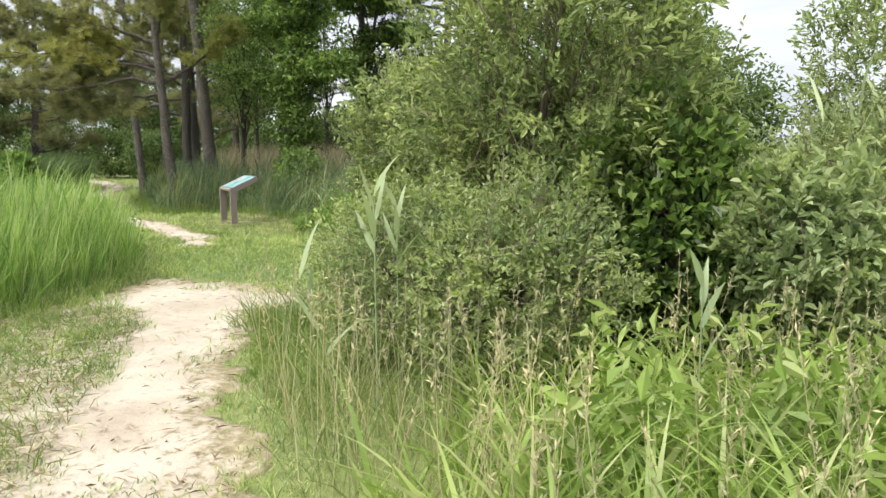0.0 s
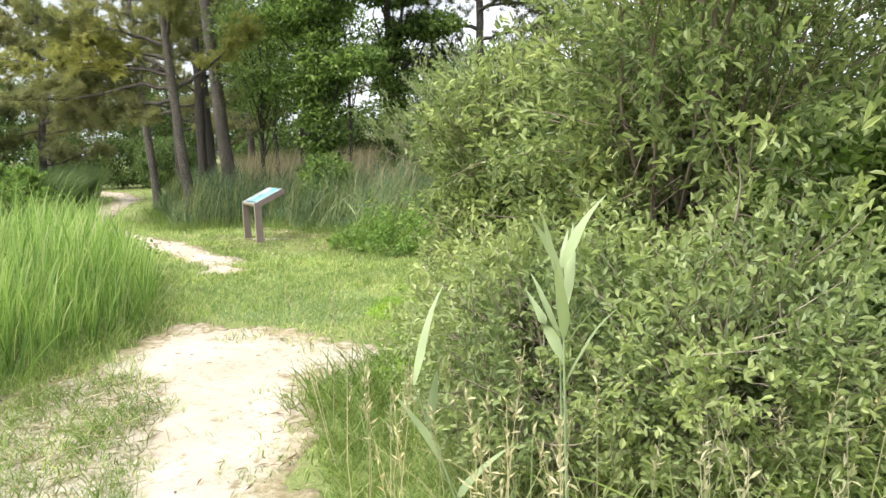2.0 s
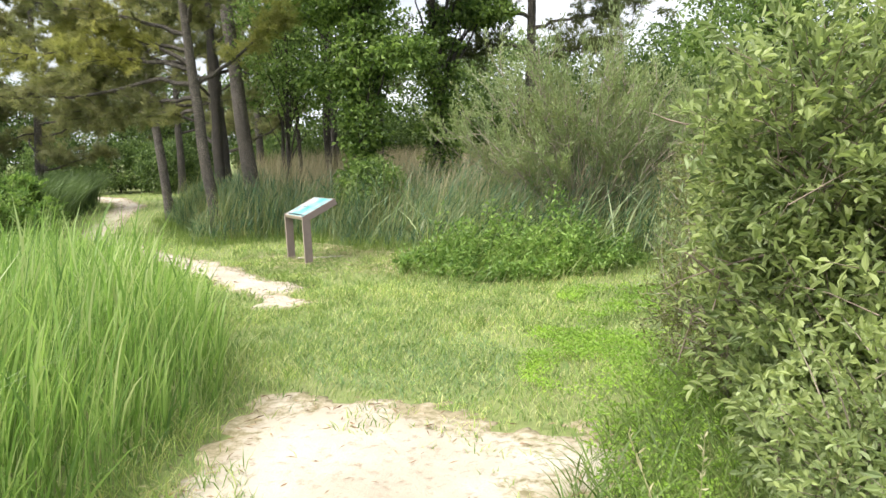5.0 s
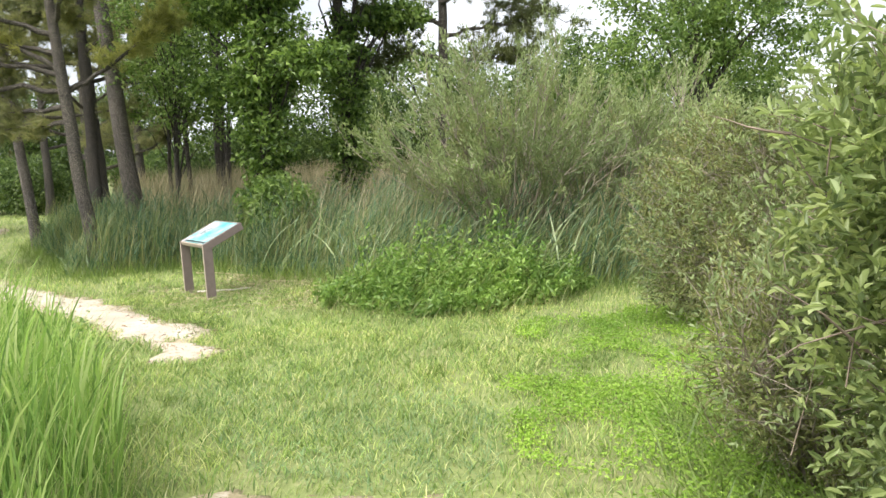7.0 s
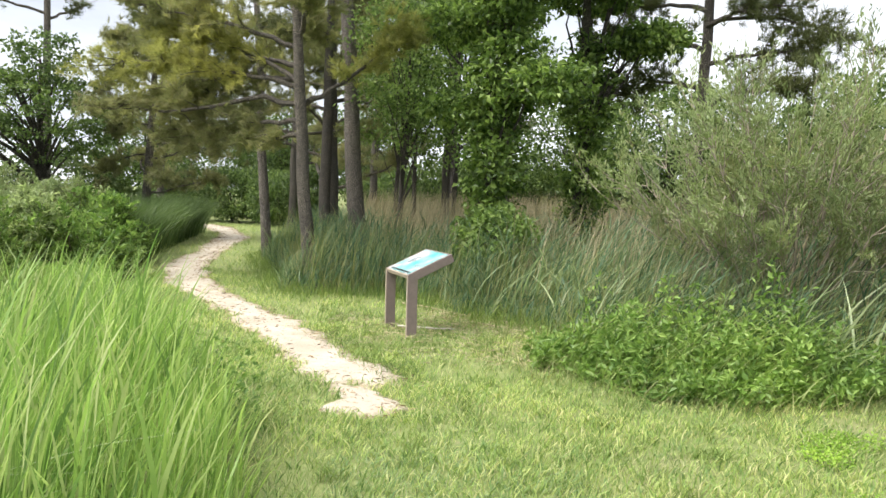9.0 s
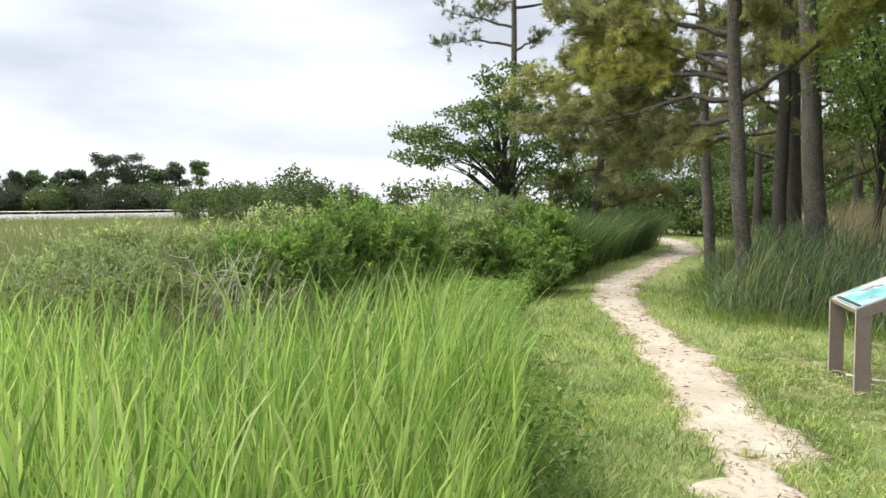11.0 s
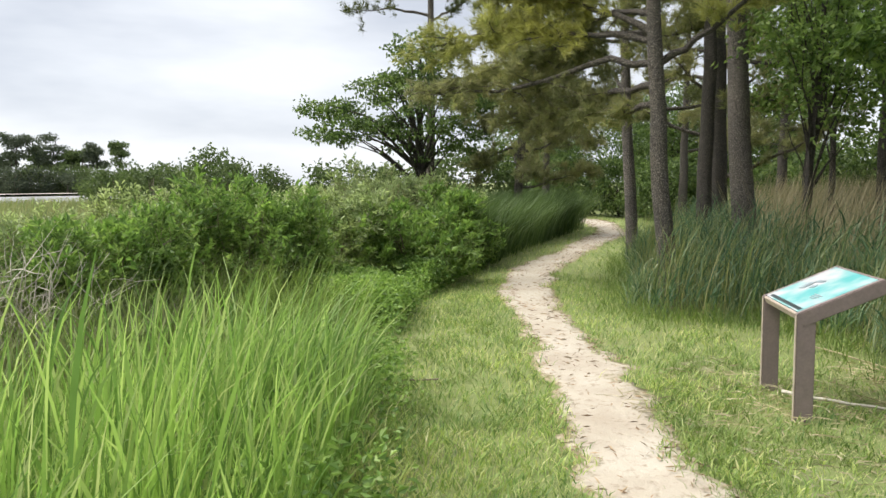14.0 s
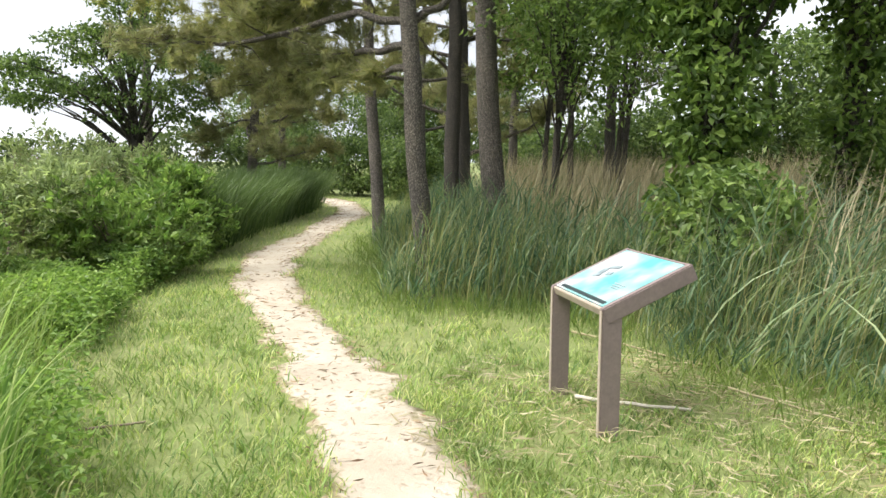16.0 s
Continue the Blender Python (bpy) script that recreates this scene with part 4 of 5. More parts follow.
# ---------------------------------------------------------------- sign
def box_bm(size, bevel=0.004):
    bm = bmesh.new()
    bmesh.ops.create_cube(bm, size=1)
    bmesh.ops.scale(bm, vec=size, verts=bm.verts)
    bmesh.ops.bevel(bm, geom=bm.edges[:], offset=bevel, segments=2, affect="EDGES")
    return bm


def moved(bm, m):
    bmesh.ops.transform(bm, matrix=m, verts=bm.verts)
    return bm


def wayside_sign():
    """Reading panel on two flat posts; local x runs along the lower edge, y away from the reader."""
    Wd, Dp, ZF, tilt = 0.775, 0.57, 0.70, radians(24)
    ob = thing("wayside_sign", (-5.54, 14.61, 0), "mauve-brown metal wayside sign with a slanted turquoise-white reading panel", "information sign")
    ob.rotation_euler = (0, 0, math.atan2(-0.505, 0.56))
    slope = Matrix.Translation((0, 0, ZF)) @ Matrix.Rotation(tilt, 4, "X")
    for sx in (-1, 1):
        post = part("post", moved(box_bm((0.035, 0.115, ZF + 0.04), 0.005), Matrix.Translation((sx * (Wd / 2 - 0.018), 0.06, (ZF - 0.04) / 2))), M_SIGN, ob)
        part("worn_edge", moved(box_bm((0.03, 0.006, ZF), 0.002), Matrix.Translation((sx * (Wd / 2 - 0.018), -0.0005, ZF / 2))), M_SIGNEDGE, post, "pale worn front edge")
        part("side_arm", moved(box_bm((0.041, Dp, 0.095), 0.006), slope @ Matrix.Translation((sx * (Wd / 2 - 0.018), Dp / 2, -0.035))), M_SIGN, ob)
    part("front_rail", moved(box_bm((Wd - 0.075, 0.02, 0.05), 0.004), slope @ Matrix.Translation((0, 0.012, -0.016))), M_SIGNEDGE, ob)
    part("rear_rail", moved(box_bm((Wd - 0.075, 0.02, 0.08), 0.004), slope @ Matrix.Translation((0, Dp - 0.012, -0.03))), M_SIGN, ob)
    panel = part("panel", moved(box_bm((Wd - 0.07, Dp - 0.05, 0.014), 0.003), slope @ Matrix.Translation((0, Dp / 2, 0.006))), M_PANEL, ob, "white reading panel printed with turquoise water")
    part("title_bar", moved(box_bm((Wd - 0.16, 0.028, 0.003), 0.0008), slope @ Matrix.Translation((0.02, 0.05, 0.0155))), M_PRINT, panel, "black title strip")
    for x, y, a, b in ((-0.17, 0.27, 0.055, 0.10), (-0.13, 0.35, 0.10, 0.03), (-0.08, 0.28, 0.05, 0.035)):
        part("picture", moved(box_bm((a, b, 0.003), 0.0008), slope @ Matrix.Translation((x, y, 0.0155)) @ Matrix.Rotation(0.3, 4, "Z")), M_PRINTG, panel, "small grey picture")
    for i in range(3):
        part("text_line", moved(box_bm((0.13 - 0.02 * i, 0.008, 0.003), 0.0006), slope @ Matrix.Translation((0.18, 0.22 - 0.02 * i, 0.0155))), M_PRINTG, panel, "line of dark print")
    return ob


wayside_sign()


def stick(a, b, r, mat, label, rng):
    a, b = np.array(a, float), np.array(b, float)
    n = 7
    pts = a + (b - a) * np.linspace(0, 1, n)[:, None] + rng.normal(size=(n, 3)) * r * 0.6
    pts[:, 2] = height(pts[:, 0], pts[:, 1]) + r + 0.03
    v, f = tube(pts, np.linspace(r, r * 0.55, n), 6, 0.2, rng)
    ob = mesh_np("fallen_stick", v, f, mat, None, True)
    return tagged(ob, label, "stick", "fallen sticks")


SR = np.random.default_rng(21)
stick((-5.62, 14.80, 0), (-4.95, 14.98, 0), 0.016, M_DEADTWIG, "pale weathered stick lying behind the sign post", SR)
stick((-7.65, 12.5, 0), (-7.3, 12.95, 0), 0.012, M_TWIG, "thin dark stick lying in mown grass", SR)
stick((-6.4, 16.35, 0), (-5.2, 16.05, 0), 0.010, M_DRY, "dry tan reed stem fallen before the reeds", SR)
stick((-4.9, 15.6, 0), (-4.1, 15.3, 0), 0.010, M_DRY, "dry tan reed stem fallen before the reeds", SR)


def litter():
    rng = np.random.default_rng(22)
    q = np.concatenate([scatter(SAND_A, 110, rng), scatter(TRAIL, 170, rng), scatter(WEST, 520, rng), scatter([(-0.6, 4.4), (0.9, 3.5), (1.5, 3.2), (0.6, 4.9), (-0.2, 5.6)], 500, rng)])
    d = np.maximum(poly_dist(q[:, 0], q[:, 1], SAND_A), poly_dist(q[:, 0], q[:, 1], TRAIL))
    keep = rng.random(len(q)) < np.where(d < 0.3, 0.9, 0.22) * (0.3 + vnoise(q[:, 0], q[:, 1], 2.2))
    q = q[keep]
    n = len(q)
    P = np.stack([q[:, 0], q[:, 1], height(q[:, 0], q[:, 1]) + 0.03 + 0.008 * rng.random(n)], 1)
    a = rng.random(n) * 2 * np.pi
    D = np.stack([np.cos(a), np.sin(a), rng.normal(size=n) * 0.10], 1)
    v, f = leaf_quads(P, D, 0.075, 0.010, rng, 0.1)
    tagged(mesh_np("plant_litter", v, f, M_LITTER), "brown dead stems and leaf bits strewn on sand", "litter", "", "stuff")


litter()


def turf_detail():
    rng = np.random.default_rng(23)
    c = np.concatenate([scatter([(-6.3, 9.5), (-0.6, 9.6), (-0.6, 13.2), (-3.6, 13.6), (-4.6, 15.6), (-6.6, 16.4), (-8.4, 16.2), (-7.0, 15.0), (-4.0, 13.0), (-4.2, 11.4)], 11, rng), scatter(WEST, 44, rng), scatter([(-8.5, 12.9), (-6.2, 12.2), (-5.2, 11.7), (-6.0, 12.8), (-7.6, 14.0), (-11, 16.2), (-11.6, 15.4)], 16, rng), scatter([(0.3, 5.7), (-0.6, 7.6), (-0.2, 8.3), (0.4, 7.4)], 40, rng), scatter([(-4.3, 12.9), (-4.9, 13.5), (-5.9, 14.2), (-6.6, 14.8), (-6.2, 14.2), (-5.3, 13.3), (-4.5, 12.6)], 80, rng)])
    k = 26
    q = np.repeat(c, k, 0) + rng.normal(size=(len(c) * k, 2)) * np.repeat(0.03 + 0.05 * rng.random(len(c)), k)[:, None]
    h = np.repeat(0.05 + 0.12 * rng.random(len(c)) ** 1.5, k) * (0.5 + 0.7 * rng.random(len(q)))
    v, f = blades(q, h, 0.006 * (0.6 + 0.8 * rng.random(len(q))), rng, (0.0, 0.0), 0.5, 2, 0.7)
    tagged(mesh_np("grass_tufts", v, f, M_TUFT), "coarse darker green tufts standing out of the turf", "grass", "", "stuff")
    q = np.concatenate([clumped([(-6.2, 13.7), (-4.2, 13.3), (-2.6, 14.6), (-4.2, 15.9), (-5.8, 16.2), (-6.6, 15.2)], 420, rng, 1.5, 0.62), clumped(WEST, 520, rng, 2.0, 0.40)])
    n = len(q)
    P = np.stack([q[:, 0], q[:, 1], height(q[:, 0], q[:, 1]) + 0.025 + 0.03 * rng.random(n)], 1)
    a = rng.random(n) * 2 * np.pi
    v, f = leaf_quads(P, np.stack([np.cos(a), np.sin(a), rng.normal(size=n) * 0.15], 1), 0.14, 0.008, rng, 0.1)
    tagged(mesh_np("straw", v, f, M_DRY), "flattened dry straw on worn turf", "litter", "", "stuff")


turf_detail()

# ---------------------------------------------------------------- shrubs beside the clearing
R1 = np.random.default_rng(31)
shrub("large_shrub", "large dense waxy-leaved shrub with bare brown inner twigs", (1.5, 8.0), [(-0.88, 0.72, 1.2, 0.74, 0.72, 0.84), (-1.17, 0.45, 1.6, 0.48, 0.5, 0.62), (-1.15, 0.3, 0.75, 0.5, 0.5, 0.6), (0.35, -0.5, 1.75, 1.1, 1.0, 1.5), (0.6, 0.6, 1.6, 0.92, 1.0, 1.3), (-0.2, 0.25, 1.1, 1.05, 1.0, 1.05), (-0.5, 0.6, 2.0, 0.45, 0.45, 0.4), (0.2, -0.7, 2.9, 0.5, 0.5, 0.5)], 6200, (0.056, 0.020), M_WAX, R1, 15, 60, 0.22, M_TWIG, 0.016, "", 0.08, 0.35, 0.5, 1.0, M_SHOOT, 0.44, oval_leaves)
shrub("low_shrub", "low rounded shrub with small pale green leaves", (1.15, 6.7), [(-0.1, 0.1, 0.6, 0.75, 0.7, 0.6), (0.6, -0.3, 0.65, 0.65, 0.55, 0.6), (-0.6, 0.8, 0.5, 0.5, 0.5, 0.52)], 2900, (0.038, 0.016), M_PALE, R1, 15, 20, 0.17, M_BUSHTWIG, 0.012, "", 0.08, 0.5, 0.5, 1.2, M_SHOOT, 0.34, oval_leaves)
shrub("low_shrub", "low pale shrub with grey-green leaf rosettes by the lawn", (0.45, 8.25), [(0, 0, 0.45, 0.38, 0.36, 0.42), (0.3, -0.5, 0.4, 0.35, 0.35, 0.35)], 900, (0.058, 0.022), M_PALE, R1, 15, 10, 0.15, None, 0.010, "", 0.08, 0.5, 0.5, 1.0, M_SHOOT, 0.25, oval_leaves)
shrub("myrtle_shrub", "rounded myrtle shrub with light green oval leaves", (3.4, 7.1), [(0, 0, 0.75, 0.62, 0.6, 0.6)], 900, (0.065, 0.03), M_PALE, R1, 15, 12, 0.17, None, 0.012, "", 0.08, 0.5, 0.5, 1.0, M_PALE, 0.2, oval_leaves)
shrub("vine_thicket", "thicket of broad-leaved green vine over dark twigs", (2.55, 7.2), [(0, 0, 0.9, 0.6, 0.5, 0.85)], 620, (0.085, 0.055), M_IVY, R1, 11, 12, 0.22, gap=0.25)
shrub("side_shrub", "tall leafy shrub against the sky", (4.6, 10.8), [(0, 0, 2.1, 0.8, 0.9, 1.1), (0.3, 0, 1.0, 1.1, 1.0, 1.0), (-1.1, -1.0, 0.8, 0.8, 0.8, 0.8)], 1500, (0.075, 0.03), M_WAX, R1, 14, 20, 0.24, None, 0.018, "", 0.08, 0.35, 0.5, 1.0, M_PALE)
shrub("side_thicket", "brushy green thicket behind the border shrubs", (4.4, 9.2), [(0, 0, 1.0, 0.9, 0.9, 0.95), (0.2, -1.0, 0.6, 0.8, 0.8, 0.7)], 1300, (0.06, 0.022), M_WAX, R1, 14, 20, 0.22, None, 0.018, "", 0.08, 0.35, 0.5, 1.0, M_PALE)
shrub("juniper_like_shrub", "feathery brown-green shrub with light green tips", (1.2, 12.95), [(0, 0, 1.05, 1.2, 1.2, 1.05), (0.8, 0.2, 1.5, 1.0, 1.0, 0.95), (-0.8, -0.3, 0.65, 0.7, 0.8, 0.65), (-0.6, 0.0, 1.55, 0.55, 0.5, 0.5), (-1.1, 0.0, 1.2, 0.4, 0.4, 0.35)], 3400, (0.055, 0.015), M_BROWNISH, R1, 16, 44, 0.24, M_BUSHTWIG, 0.016, "", 0.08, 0.5, 0.5, 1.5, M_GREYTIP, 0.45)
shrub("twiggy_shrub", "low twiggy brown-green shrub at the lawn's edge", (0.2, 9.55), [(-0.3, -0.3, 0.75, 0.34, 0.4, 0.42), (0.0, 0.15, 0.9, 0.38, 0.4, 0.42), (0.05, -0.1, 0.38, 0.36, 0.4, 0.34)], 700, (0.042, 0.012), M_BROWNISH, R1, 16, 34, 0.2, M_BUSHTWIG, 0.010, "", 0.06, 0.6, 0.4, 1.6, M_GREYTIP, 0.46)


def fan_bush(name, label, base, reach, h, stems, leaf, mat, tips, wood_mat, rng, per=13, forks=8):
    """Airy bush: bare stems fan out from the foot, fork, and carry feathery leaves on their upper ends."""
    base = np.array([base[0], base[1], float(height(base[0], base[1]))])
    ob = thing(name, base, label, "shrub")
    P, D, top_leaf = [], [], []
    for i in range(stems):
        a, r = i * 2.4 + 0.5 * rng.random(), (0.08 + 0.92 * rng.random()) ** 0.6
        head = h * (1.0 - 0.42 * r * r) * (0.72 + 0.3 * rng.random())
        end = np.array([math.cos(a) * reach[0] * r, math.sin(a) * reach[1] * r, head])
        foot = np.array([math.cos(a) * 0.25 * r, math.sin(a) * 0.25 * r, -0.03])
        knee = foot * 0.5 + end * np.array([0.38, 0.38, 0.60])
        t = np.linspace(0, 1, 10)[:, None]
        pts = foot * (1 - t) ** 2 + 2 * knee * t * (1 - t) + end * t ** 2 + rng.normal(size=(10, 3)) * 0.02 * t
        wood = [tube(pts, 0.015 * (0.6 + 0.7 * rng.random()) * (1.12 - t[:, 0]), 5)]
        for _ in range(forks):
            k = rng.integers(3, 10)
            d = unit(pts[k] - pts[k - 1]) + rng.normal(size=3) * 0.5 + np.array([0, 0, 0.1])
            q = wander(pts[k], d, 0.30 + 0.38 * rng.random(), 5, rng, 0.13, (0, 0, 0.4))
            wood.append(tube(q, 0.0055 * (1.15 - np.linspace(0, 1, 6)), 4))
            if pts[k][2] < head * 0.45 and rng.random() < 0.75:
                continue
            for g in (2, 3, 4, 5):
                tw = unit(q[g] - q[g - 1])
                P.append(q[g] + tw * (rng.random((per, 1)) - 0.5) * 0.18 + ball(per, rng) * 0.065)
                D.append(tw * 1.1 + unit(rng.normal(size=(per, 3))) * 0.8 + np.array([0, 0, 0.3]))
                top_leaf.append(np.full(per, (q[g][2] > head * 0.86) and rng.random() < 0.6))
        v, f = join(wood)
        mesh_np("stem", v, f, wood_mat, ob, True)
    P, D, sel = np.concatenate(P), np.concatenate(D), np.concatenate(top_leaf)
    for nm, m_, w in (("foliage", mat, ~sel), ("new_growth", tips, sel)):
        v, f = leaf_quads(P[w], D[w], leaf[0], leaf[1], rng)
        tagged(mesh_np(nm, v, f, m_, ob), kind="stuff")
    return ob


fan_bush("groundsel_bush", "large airy grey-green bush with fanning bare stems", (-1.5, 16.0), (2.15, 1.7), 3.05, 84, (0.075, 0.017), M_GREY, M_GREYTIP, M_BUSHTWIG, R1, 14, 9)
fan_bush("groundsel_bush", "airy grey-green bush half bare behind the reeds", (0.35, 16.6), (1.5, 1.4), 2.7, 46, (0.07, 0.016), M_GREY, M_GREYTIP, M_BUSHTWIG, R1, 11, 8)


def herb_patch():
    rng = np.random.default_rng(33)
    poly = [(-3.7, 13.9), (-2.8, 13.35), (-1.9, 13.25), (-1.2, 13.6), (-0.6, 14.4), (-0.7, 15.4), (-3.0, 15.2), (-3.9, 14.7)]
    q = clumped(poly, 130, rng, 2.4, 0.30)
    rim = poly_dist(q[:, 0], q[:, 1], poly)
    h = (0.22 + 0.62 * rng.random(len(q)) ** 1.3) * np.clip(0.35 + rim / 0.8, 0.35, 1.1) * (0.25 + 1.3 * vnoise(q[:, 0], q[:, 1], 2.6))
    k = 22
    t = np.tile(np.linspace(0.15, 1, k), len(q))
    ln = rng.normal(size=(len(q), 2)) * 0.10 + np.array([0.05, 0.0])
    P = np.zeros((len(q) * k, 3))
    P[:, :2] = np.repeat(q, k, 0) + np.repeat(ln, k, 0) * t[:, None]
    P[:, 2] = np.repeat(height(q[:, 0], q[:, 1]) + 0.0, k) + np.repeat(h, k) * t
    P += rng.normal(size=P.shape) * 0.025
    d = unit(rng.normal(size=P.shape) + np.array([0, 0, 0.15]))
    v, f = leaf_quads(P, d, 0.078, 0.036, rng)
    v[:, 2] = np.maximum(v[:, 2], 0.01)
    tagged(mesh_np("herb_patch", v, f, M_HERB), "lush green herbs sprawling before the reeds", "weeds", "", "stuff")
    qg = clumped(poly, 230, rng, 2.4, 0.40)
    rg = poly_dist(qg[:, 0], qg[:, 1], poly)
    v, f = blades(qg, (0.30 + 0.72 * rng.random(len(qg))) * np.clip(0.3 + rg / 0.7, 0.3, 1), 0.013 * (0.5 + 0.9 * rng.random(len(qg))), rng, (0.22, 0.0), 0.6, 5, 0.35)
    tagged(mesh_np("sprawling_grass", v, f, M_BORDER), "pale grass blades sprawling through the herbs", "grass", "", "stuff")
    skirt = [(-4.4, 14.2), (-3.4, 13.2), (-2.0, 12.95), (-1.0, 13.2), (-0.3, 14.2), (-1.2, 13.9), (-2.0, 13.5), (-3.4, 13.9), (-4.3, 15.2)]
    qg = clumped(skirt, 260, rng, 3.0, 0.45)
    v, f = blades(qg, 0.10 + 0.22 * rng.random(len(qg)), 0.007 * (0.5 + 0.9 * rng.random(len(qg))), rng, (0.05, -0.05), 0.5, 3, 0.5)
    tagged(mesh_np("rough_grass", v, f, M_SEED), "rough uncut straw-green grass edging the herbs", "grass", "", "stuff")
    for nm, mt, lab, beds in (("clover", M_CLOVER, "low bright green clover creeping through the lawn", (([(-1.2, 9.6), (-0.1, 9.2), (0.3, 10.8), (0.7, 12.3), (0.0, 13.4), (-1.3, 12.8), (-1.4, 11.0)], 520, 0.05, 0.028, 0.62), ([(-0.5, 7.4), (0.1, 8.4), (0.1, 9.6), (-0.8, 9.4), (-0.6, 8.4)], 200, 0.08, 0.035, 0.45))),
                              ("hedge_weeds", M_HERB, "lush green weeds sloping from the hedge to the lawn", (([(-4.3, 10.85), (-5.4, 11.5), (-6.6, 12.2), (-8.4, 13.2), (-8.8, 12.7), (-6.6, 11.3), (-5.0, 10.3)], 150, 0.5, 0.05, 0.60), ([(-9.0, 13.5), (-11.0, 13.2), (-13.2, 15.8), (-14.6, 18.2), (-14.3, 18.9), (-12.8, 17.3), (-10.9, 15.0)], 300, 0.42, 0.055, 0.58),))):
        pts = []
        for poly, dens, hh, lf, cutoff in beds:
            q = clumped(poly, dens, rng, 2.6, cutoff)
            k = 8 if hh < 0.2 else 16
            P = np.zeros((len(q) * k, 3))
            P[:, :2] = np.repeat(q, k, 0) + rng.normal(size=(len(q) * k, 2)) * (0.04 if hh < 0.2 else 0.07)
            P[:, 2] = 0.02 + hh * rng.random(len(P)) * np.repeat(0.4 + 0.9 * vnoise(q[:, 0], q[:, 1], 1.3), k)
            d = unit(rng.normal(size=P.shape) * np.array([1, 1, 0.5]) + np.array([0, 0, 0.3]))
            pts.append(leaf_quads(P, d, lf, lf * 0.6, rng))
        v, f = join(pts)
        tagged(mesh_np(nm, v, f, mt), lab, "weeds", "", "stuff")
    # forbs at the border
    q = scatter([(2.2, 4.9), (3.4, 4.8), (3.8, 6.0), (2.4, 6.2)], 26, rng)
    k = 26
    P = np.zeros((len(q) * k, 3))
    t = np.tile(np.linspace(0.1, 1, k), len(q))
    P[:, :2] = np.repeat(q, k, 0) + rng.normal(size=(len(q) * k, 2)) * 0.05
    P[:, 2] = np.repeat(0.35 + 0.35 * rng.random(len(q)), k) * t
    v, f = leaf_quads(P, unit(rng.normal(size=P.shape) + np.array([0, 0, 0.1])), 0.125, 0.045, rng)
    v[:, 2] = np.maximum(v[:, 2], 0.01)
    tagged(mesh_np("border_forbs", v, f, M_BORDER), "leafy green forbs among the border grass", "weeds", "", "stuff")


herb_patch()


def reed_plant(at, h, rng, label="single tall reed with broad pale grey-green leaves", lean=(0.0, 0.0), n=7, L=0.45, zmin=0.4):
    base = np.array([at[0], at[1], float(height(*at))])
    ob = thing("reed_plant", base, label, "reed", "single reeds")
    t = np.linspace(0, 1, 7)[:, None]
    pts = np.array([lean[0], lean[1], h * 0.85]) * t + np.array([0, 0, -0.02]) * (1 - t)
    v, f = tube(pts, np.linspace(0.006, 0.003, 7), 6)
    mesh_np("stalk", v, f, M_REEDPALE, ob, True)
    for i in range(n):
        z = zmin + (1 - zmin) * i / (n - 1)
        s = pts[0] + (pts[-1] - pts[0]) * z
        a = i * 2.4 + rng.random()
        steep = 1.0 + 2.2 * z
        p = wander(s, (np.cos(a), np.sin(a), steep), L * (0.7 + 0.4 * rng.random()), 7, rng, 0.04, (0, 0, -0.7))
        wv = np.array([0.25, 0.8, 1.0, 0.95, 0.8, 0.6, 0.35, 0.05]) * 0.034
        sd = unit(np.cross(np.gradient(p, axis=0), np.array([0, 0, 1.0]) + 0.3 * rng.normal(size=3)))
        vv = np.stack([p - sd * wv[:, None] / 2, p + np.array([0, 0, -0.004]), p + sd * wv[:, None] / 2], 1).reshape(-1, 3)
        k = (np.arange(7) * 3)[:, None]
        ff = np.concatenate([k + np.array([0, 1, 4, 3]), k + np.array([1, 2, 5, 4])])
        mesh_np("leaf", vv, ff, M_REEDPALE, ob, True)
    return ob


R2 = np.random.default_rng(35)
reed_plant((1.22, 5.55), 1.42, R2, n=6, L=0.30, zmin=0.72)
reed_plant((1.12, 6.13), 1.28, R2, n=5, L=0.28, zmin=0.7)
reed_plant((0.85, 5.95), 0.85, R2, lean=(-0.2, -0.1), n=4, L=0.35)
reed_plant((2.72, 5.5), 1.0, R2, n=5, L=0.26, zmin=0.6)
for i in range(6):
    reed_plant((3.7 + 0.22 * i, 9.0 + 0.4 * R2.random()), 1.9 + 0.4 * R2.random(), R2, "tall reed with drooping pale leaves beyond the shrubs", (0.15, 0), 8, 0.6)

